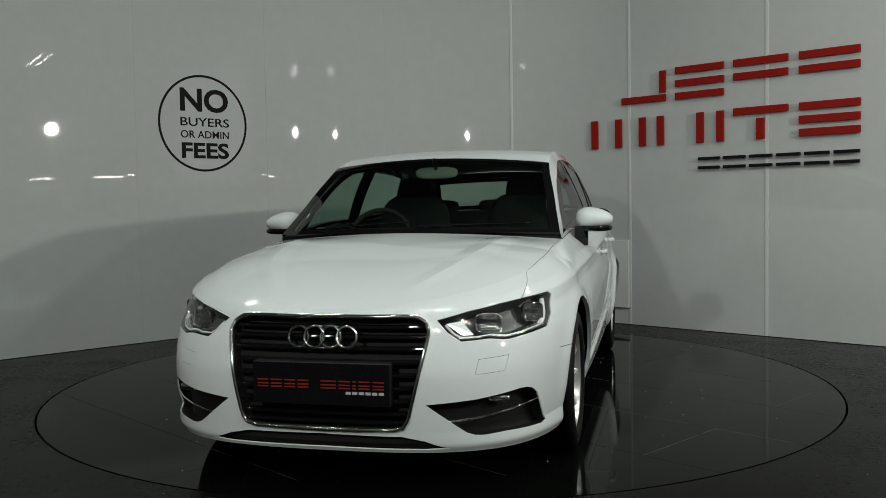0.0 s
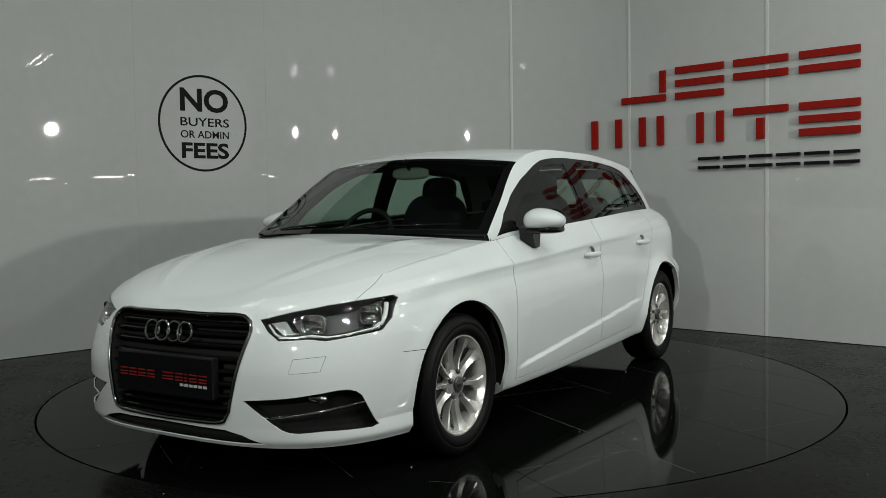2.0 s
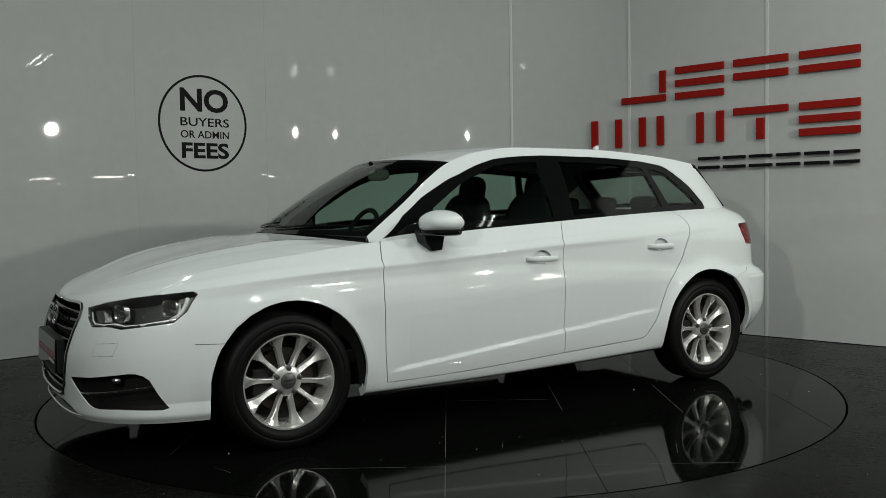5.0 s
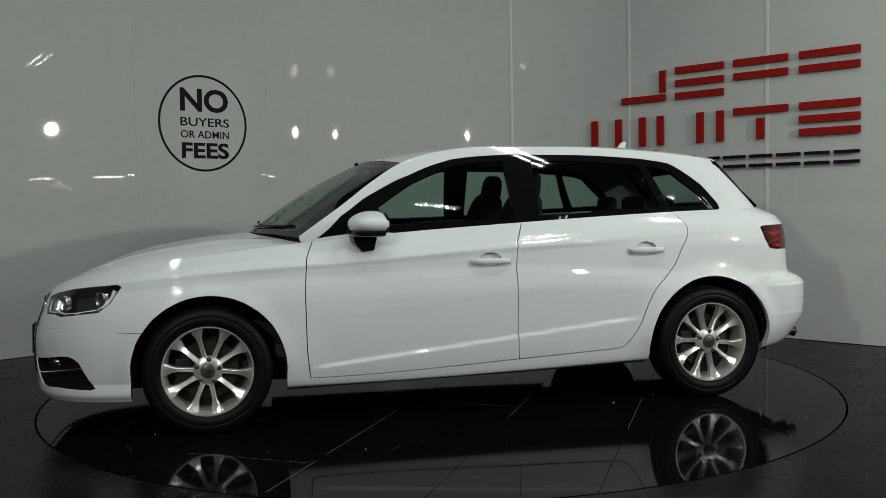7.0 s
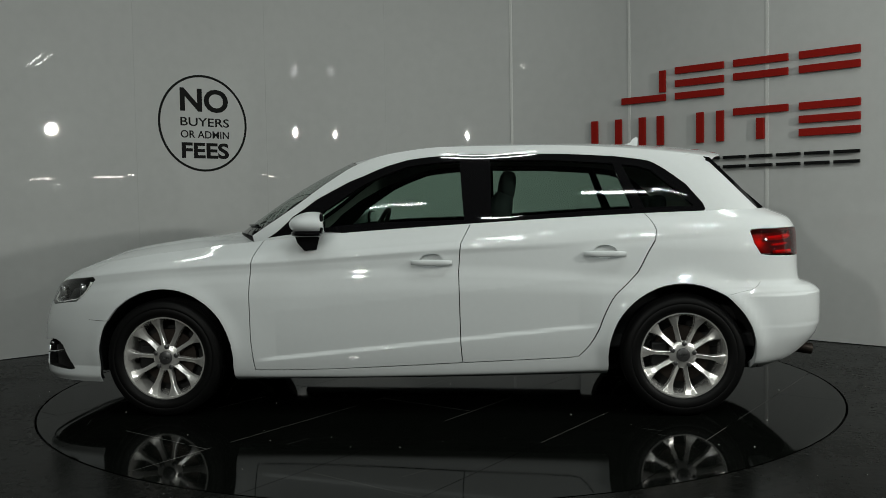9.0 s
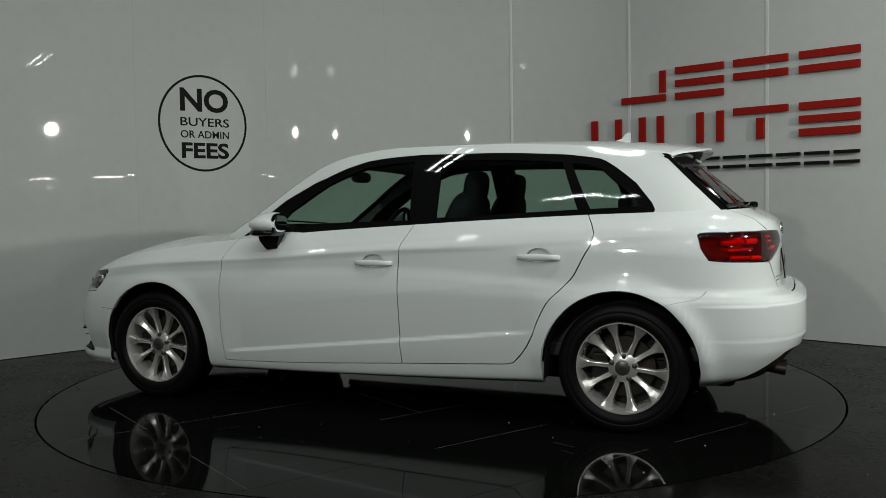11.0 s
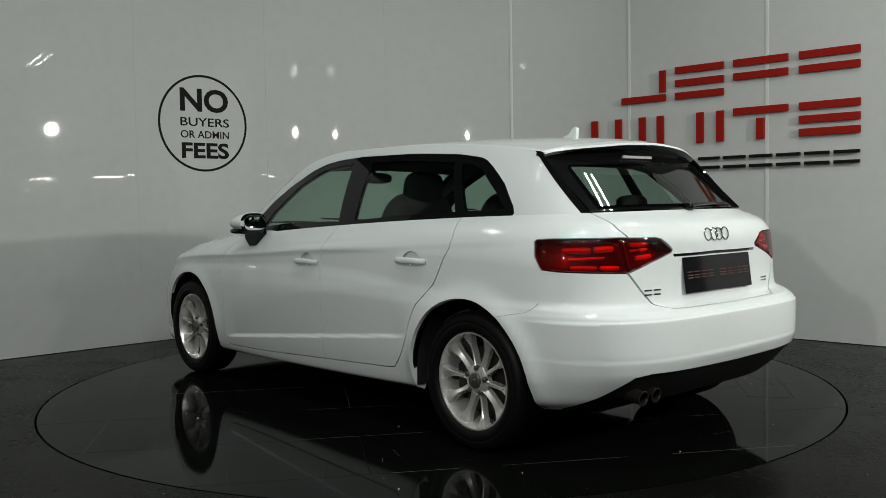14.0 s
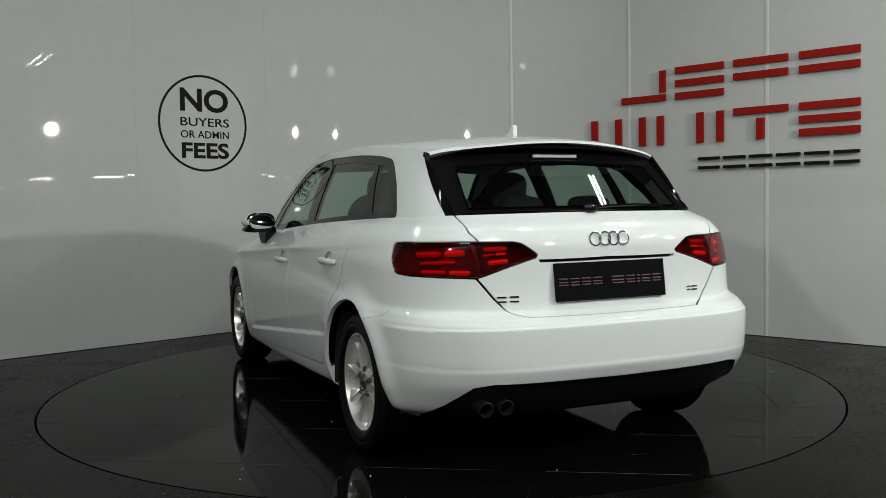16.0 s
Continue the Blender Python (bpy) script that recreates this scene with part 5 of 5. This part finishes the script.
# ---- rear: lamps, plate, badges, spoiler ----
def tail_lamp_unit(side):
    bucket = carpart("tail_light", belt_sheet.take("tail_lamp", 0.055, -0.052, mirror=side < 0), TAIL_DARK, "dark red tail light with glowing amber bands")
    part("lens", belt_sheet.take("tail_lamp", 0.0, 0.004, mirror=side < 0), RED_LENS, bucket, "red lens", True)
    def bar(name, ends, r, mat, deep=-0.022, flat=1.0):
        bm = bmesh.new()
        pts = []
        d0, d1 = bp(*ends[0]), bp(*ends[1])
        for f in np.linspace(0, 1, 8):
            d = d0 + (d1 - d0) * f
            q = belt_sheet.lay(np.array([d, d + (0.004, 0), d + (0, 0.004)]))
            n = np.cross(q[1] - q[0], q[2] - q[0])
            n /= np.linalg.norm(n)
            c = q[0] + deep * n
            pts.append((c[0], c[1] * side, c[2]))
        tube(bm, pts, [r * (0.75 if k in (0, 7) else 1.0) for k in range(8)], 6, False, flat)
        part(name, bm, mat, bucket, "", True).data.set_sharp_from_angle(angle=radians(20))

    def cells(a, b, n, r, mats, deep, flat=0.8):
        """A row of n reflector cells between two places, with dark joints."""
        for k in range(n):
            f0, f1 = (k + 0.08) / n, (k + 0.92) / n
            mix = [(b[0], b[1] + (c - b[1]) * f, d + (e - d) * f) for f in (f0, f1) for (c, d, e) in ((a[1], b[2], a[2]),)]
            bar("reflector_cell", mix, r, mats[k % len(mats)], deep, flat)
    cells(("r", 0.775, 0.886), ("r", 0.605, 0.886), 2, 0.017, (AMBER, TAIL_GLOW), -0.040)
    cells(("r", 0.775, 0.848), ("r", 0.640, 0.850), 1, 0.009, (TAIL_GLOW,), -0.038)
    cells(("r", 0.770, 0.811), ("r", 0.585, 0.804), 2, 0.013, (AMBER, TAIL_GLOW), -0.036)
    cells(("r", 0.550, 0.898), ("r", 0.440, 0.900), 1, 0.013, (TAIL_GLOW,), -0.036)
    cells(("r", 0.548, 0.872), ("r", 0.450, 0.876), 2, 0.007, (AMBER, TAIL_GLOW), -0.030)
    bar("reverse_lamp", (("r", 0.525, 0.842), ("r", 0.450, 0.848)), 0.010, LAMP_WHITE, -0.014, 1.0)
    bar("lamp_rib", (("r", 0.590, 0.922), ("r", 0.560, 0.790)), 0.012, TAIL_DARK, -0.016, 1.0)


for side in (1, -1):
    tail_lamp_unit(side)
tail_q = on_belt("r", 0.0, 0.757, 0.0)
number_plate(Matrix.Translation((tail_q.x - 0.012, 0, 0.757)) @ pose(0, 0, 0, 0, 0, 180) @ pose(0, 0, 0, 0, -7, 0), DIM_INK, False)
rings(on_belt("r", 0.0, 0.921, 0.006) , 0.0265, 0.0433, 8, TAILGATE)
for y0, y1, z0, z1 in ((0.500, 0.462, 0.690, 0.712), (0.452, 0.415, 0.690, 0.712), (-0.390, -0.410, 0.692, 0.709), (-0.413, -0.430, 0.692, 0.709), (-0.433, -0.452, 0.692, 0.709)):
    q = on_belt("r", abs((y0 + y1) / 2), (z0 + z1) / 2, 0.0, 1 if y0 > 0 else -1)
    bm = bmesh.new()
    slant = math.degrees(math.atan2(0.10, 0.45)) * (1 if y0 > 0 else -1)
    for zz in (0, 1):
        h = (z1 - z0)
        box(bm, -0.004, 0.003, -abs(y1 - y0) / 2, abs(y1 - y0) / 2, (zz - 0.5) * h * 0.8 - 0.003, (zz - 0.5) * h * 0.8 + 0.003, 0, Matrix.Translation(q) @ pose(0, 0, 0, 0, 0, -slant))
    part("badge_bar", bm, CHROME, TAILGATE)
for y in (0.575, 0.490):
    bm = bmesh.new()
    lathe(bm, [(0.026, -0.10), (0.029, 0.06), (0.031, 0.065), (0.028, 0.066), (0.025, 0.05), (0.023, -0.08)], 24, Matrix.Translation((-1.955, y, 0.300)) @ pose(0, 0, 0, 0, 0, 90) @ pose(0, 0, 0, -8, 0, 0))
    carpart("exhaust_tip", bm, STEEL, "steel exhaust tip")

# spoiler lip
bm = bmesh.new()
rows = []
for c in np.linspace(0, 1, 17):
    q = roof(np.array([[1.0, c]]))[0]
    f = 0.25 + 0.75 * min(1, c * 2.2)
    reach = 0.050 * f
    rows.append([(q[0] + 0.004, q[1], q[2]), (q[0] - reach, q[1] * 0.985, q[2] - 0.010 * f - 0.003), (q[0] - reach - 0.003, q[1] * 0.985, q[2] - 0.014 * f - 0.009), (q[0] + 0.004, q[1] * 0.99, q[2] - 0.024)])
full = [[bm.verts.new(p) for p in r] for r in rows] + [[bm.verts.new((p[0], -p[1], p[2])) for p in r] for r in rows[-2::-1]]
for a, b in zip(full, full[1:]):
    for k in range(4):
        bm.faces.new((a[k], a[(k + 1) % 4], b[(k + 1) % 4], b[k]))
SPOILER = carpart("spoiler", bm, PAINT, "white roof spoiler", angle=50)
bm = bmesh.new()
box(bm, -1.585, -1.572, -0.112, 0.112, 1.268, 1.282, 0.003)
part("high_brake_light", bm, GREY_INK, SPOILER, "pale high-level brake light")
bm = bmesh.new()
prism(bm, [(0.09, 0.0), (-0.055, 0.0), (-0.058, 0.050), (-0.048, 0.056), (-0.030, 0.046), (-0.01, 0.022), (0.04, 0.008)], -0.010, 0.010, Matrix.Translation((-1.165, 0, 1.389)))
carpart("roof_aerial", bm, PAINT, "small white fin aerial", smooth=False)
bm = bmesh.new()
tube(bm, [(-1.858, -0.0, 1.045), (-1.850, -0.10, 1.052), (-1.835, -0.24, 1.055), (-1.808, -0.40, 1.050)], 0.010, 8, False, 0.7)
blob(bm, (-1.858, 0, 1.042), (0.022, 0.03, 0.018), 2.6, 14)
carpart("rear_wiper", bm, TRIM, "black rear wiper")

# scuttle and front wipers
bm = bmesh.new()
rows = []
for f in np.linspace(-1, 1, 25):
    c = 1 - abs(f)
    a = bonnet(np.array([[1.0, c]]))[0]
    b = screen(np.array([[0.06, c]]))[0]
    s = 1 if f >= 0 else -1
    rows.append([(a[0] + 0.03, a[1] * s, a[2] - 0.03), (a[0] - 0.005, a[1] * s, a[2] - 0.006), (b[0], b[1] * s, b[2] - 0.002)])
rows = [[bm.verts.new(p) for p in r] for r in rows]
for a, b in zip(rows, rows[1:]):
    for k in range(2):
        bm.faces.new((a[k], a[k + 1], b[k + 1], b[k]))
SCUTTLE = carpart("scuttle", bm, PLASTIC, "black plastic scuttle below the windscreen")
for y0, y1 in ((0.05, 0.58), (-0.50, 0.02)):
    bm = bmesh.new()
    pts = []
    for f in np.linspace(0, 1, 9):
        y = y0 + (y1 - y0) * f
        q = screen(np.array([[0.05 + 0.05 * f, 1 - abs(y) / 0.70]]))[0]
        pts.append((q[0] + 0.008, y, q[2] + 0.007))
    tube(bm, pts, 0.006, 6)
    part("wiper", bm, TRIM, SCUTTLE, "black wiper", True)


# ---- doors: handles, mirrors ----
for (cx, cz, key), doors in zip(((-0.073, 0.782, "cup_front"), (-0.933, 0.814, "cup_rear")), (DOORS_FRONT, DOORS_REAR)):
    for side, door in zip((1, -1), doors):
        part("handle_cup", belt_sheet.take(key, 0.020, -0.020, mirror=side < 0), PAINT, door, "", True).data.set_sharp_from_angle(angle=radians(50))
        q = on_belt("x", cx, cz, 0.0, 1)
        bm = bmesh.new()
        rows = []
        for f in np.linspace(-1, 1, 17):
            out = 0.030 * (1 - abs(f) ** 5) + 0.002
            h = 0.016 * (1 - 0.35 * f * f)
            p = on_belt("x", cx + 0.104 * f, cz + 0.001 * f, out, side)
            n = Vector((0, side, 0))
            rows.append([bm.verts.new(p + n * (0.008 * math.cos(a)) + Vector((0, 0, h * math.sin(a)))) for a in np.linspace(0, 2 * math.pi, 10, endpoint=False)])
        for a, b in zip(rows, rows[1:]):
            for k in range(10):
                bm.faces.new((a[k], a[(k + 1) % 10], b[(k + 1) % 10], b[k]))
        bm.faces.new(rows[0]), bm.faces.new(rows[-1][::-1])
        part("door_handle", bm, PAINT, door, "white pull handle", True)


def door_mirror(side, door):
    bm = bmesh.new()
    vs = blob(bm, (0, 0, 0), (0.112, 0.098, 0.068), 2.5, 28)
    for v in vs:
        # flat to the rear, drawn in towards the outer end, cut below
        if v.co.x < -0.045:
            v.co.x = -0.045 + (v.co.x + 0.045) * 0.25
        f = (v.co.y + 0.098) / 0.196
        v.co.z *= (1.0 - 0.42 * f ** 2) * (1.0 - 0.30 * max(0.0, v.co.x / 0.112) ** 1.5)
        v.co.x += -0.02 * f
        v.co.z = max(v.co.z, -0.042)
    place = Matrix.Translation((0.538, 0.868, 0.982)) @ pose(0, 0, 0, 0, 0, 8)
    flip = Matrix.Diagonal((1, side, 1, 1))
    bmesh.ops.transform(bm, matrix=flip @ place, verts=bm.verts)
    cap = part("mirror_cap", bm, PAINT, door, "white door mirror cap", True)
    cap.data.set_sharp_from_angle(angle=radians(50))
    bm = bmesh.new()
    vs = blob(bm, (0, 0, 0), (0.104, 0.094, 0.020), 3.0, 24)
    for v in vs:
        f = (v.co.y + 0.094) / 0.188
        v.co.x += -0.02 * f
        if v.co.x < -0.045:
            v.co.x = -0.045 + (v.co.x + 0.045) * 0.25
    bmesh.ops.transform(bm, matrix=flip @ place @ Matrix.Translation((0, 0, -0.045)), verts=bm.verts)
    part("mirror_base", bm, TRIM, cap, "black mirror underside", True)
    bm = bmesh.new()
    prism(bm, [(0.085, -0.035), (0.065, -0.095), (0.030, -0.135), (-0.030, -0.130), (-0.048, -0.06), (-0.035, -0.035)], -0.105, -0.035, flip @ place)
    part("mirror_arm", bm, TRIM, cap, "black mirror arm")
    bm = bmesh.new()
    blob(bm, (0, 0, 0), (0.012, 0.091, 0.056), 2.8, 24)
    bmesh.ops.transform(bm, matrix=flip @ place @ Matrix.Translation((-0.062, 0.0, 0.002)), verts=bm.verts)
    part("mirror_rim", bm, TRIM, cap, "black mirror rim", True)
    bm = bmesh.new()
    blob(bm, (0, 0, 0), (0.004, 0.080, 0.045), 2.8, 24)
    bmesh.ops.transform(bm, matrix=flip @ place @ Matrix.Translation((-0.073, 0.0, 0.003)), verts=bm.verts)
    part("mirror_glass", bm, MIRROR, cap, "mirror glass", True)


for side, door in zip((1, -1), DOORS_FRONT):
    door_mirror(side, door)


# ---- cabin ----
def car_seat(y, x=-0.30):
    bm = bmesh.new()
    blob(bm, (x + 0.30, y, 0.58), (0.27, 0.25, 0.09), 4.0, 24)
    ob = carpart("seat", bm, CLOTH, "black cloth car seat")
    bm = bmesh.new()
    blob(bm, (0, 0, 0.29), (0.075, 0.235, 0.31), 3.6, 26, Matrix.Translation((x + 0.03, y, 0.56)) @ pose(0, 0, 0, 0, -17, 0))
    part("backrest", bm, CLOTH, ob, "", True)
    bm = bmesh.new()
    blob(bm, (0, 0, 0), (0.048, 0.125, 0.095), 3.0, 22, Matrix.Translation((x - 0.155, y, 1.155)) @ pose(0, 0, 0, 0, -10, 0))
    part("headrest", bm, CLOTH, ob, "", True)


car_seat(0.36)
car_seat(-0.36)
bm = bmesh.new()
blob(bm, (-0.80, 0, 0.56), (0.27, 0.62, 0.10), 5, 26)
BENCH = carpart("rear_bench", bm, CLOTH, "black cloth rear bench")
bm = bmesh.new()
blob(bm, (0, 0, 0.24), (0.07, 0.60, 0.25), 5, 30, Matrix.Translation((-1.07, 0, 0.56)) @ pose(0, 0, 0, 0, -22, 0))
part("backrest", bm, CLOTH, BENCH, "", True)
for y in (-0.38, 0.0, 0.38):
    bm = bmesh.new()
    blob(bm, (-1.27, y, 1.055), (0.04, 0.115, 0.048), 3.0, 20)
    part("headrest", bm, CLOTH, BENCH, "", True)
bm = bmesh.new()
blob(bm, (0.66, 0, 0.80), (0.30, 0.70, 0.115), 4.5, 30)
DASH = carpart("dashboard", bm, CABIN, "dark plastic dashboard")
bm = bmesh.new()
m = Matrix.Translation((0.37, -0.36, 0.875)) @ pose(0, 0, 0, 0, 66, 0)
tube(bm, [m @ Vector((0.185 * math.cos(a), 0.185 * math.sin(a), 0)) for a in np.linspace(0, 2 * math.pi, 40, endpoint=False)], 0.015, 8, True)
for a in (0, math.pi * 0.62, -math.pi * 0.62):
    tube(bm, [m @ Vector((0, 0, 0)), m @ Vector((0.18 * math.cos(a), 0.18 * math.sin(a), 0))], 0.014, 6)
blob(bm, (0, 0, 0), (0.06, 0.06, 0.025), 2.5, 16, m)
part("steering_wheel", bm, CABIN, DASH, "black steering wheel", True)
bm = bmesh.new()
blob(bm, (0.42, 0, 1.245), (0.018, 0.120, 0.034), 3.0, 22)
INNER_MIRROR = carpart("interior_mirror", bm, LINING, "grey interior mirror on the windscreen")
bm = bmesh.new()
tube(bm, [(0.425, 0, 1.262), (0.46, 0, 1.295), (0.475, 0, 1.318)], 0.012, 8)
part("mirror_stem", bm, TRIM, INNER_MIRROR, "", True)
bm = bmesh.new()
box(bm, -1.80, -1.22, -0.56, 0.56, 0.955, 0.97, 0.004)
carpart("parcel_shelf", bm, CABIN, "dark parcel shelf", smooth=False)
bm = bmesh.new()
box(bm, -1.75, 1.0, -0.74, 0.74, 0.33, 0.40, 0.01)
carpart("cabin_floor", bm, CABIN, "dark cabin carpet", smooth=False)
for side in (1, -1):
    bm = bmesh.new()
    prism(bm, [(0.80, 0.40), (0.80, 0.90), (-0.2, 0.945), (-1.2, 0.985), (-1.2, 0.40)], 0.715 * side, 0.735 * side)
    carpart("door_lining", bm, CABIN, "dark inner door lining", smooth=False)


# ---- what moves: the deck turns, and the car with it ----
def motions():
    rows = [(t, pose(0, 0, 0, 0, 0, 255.72 - 8.8715 * t)) for t in range(17)]
    walk(table, rows)
    walk(car, rows)


motions()
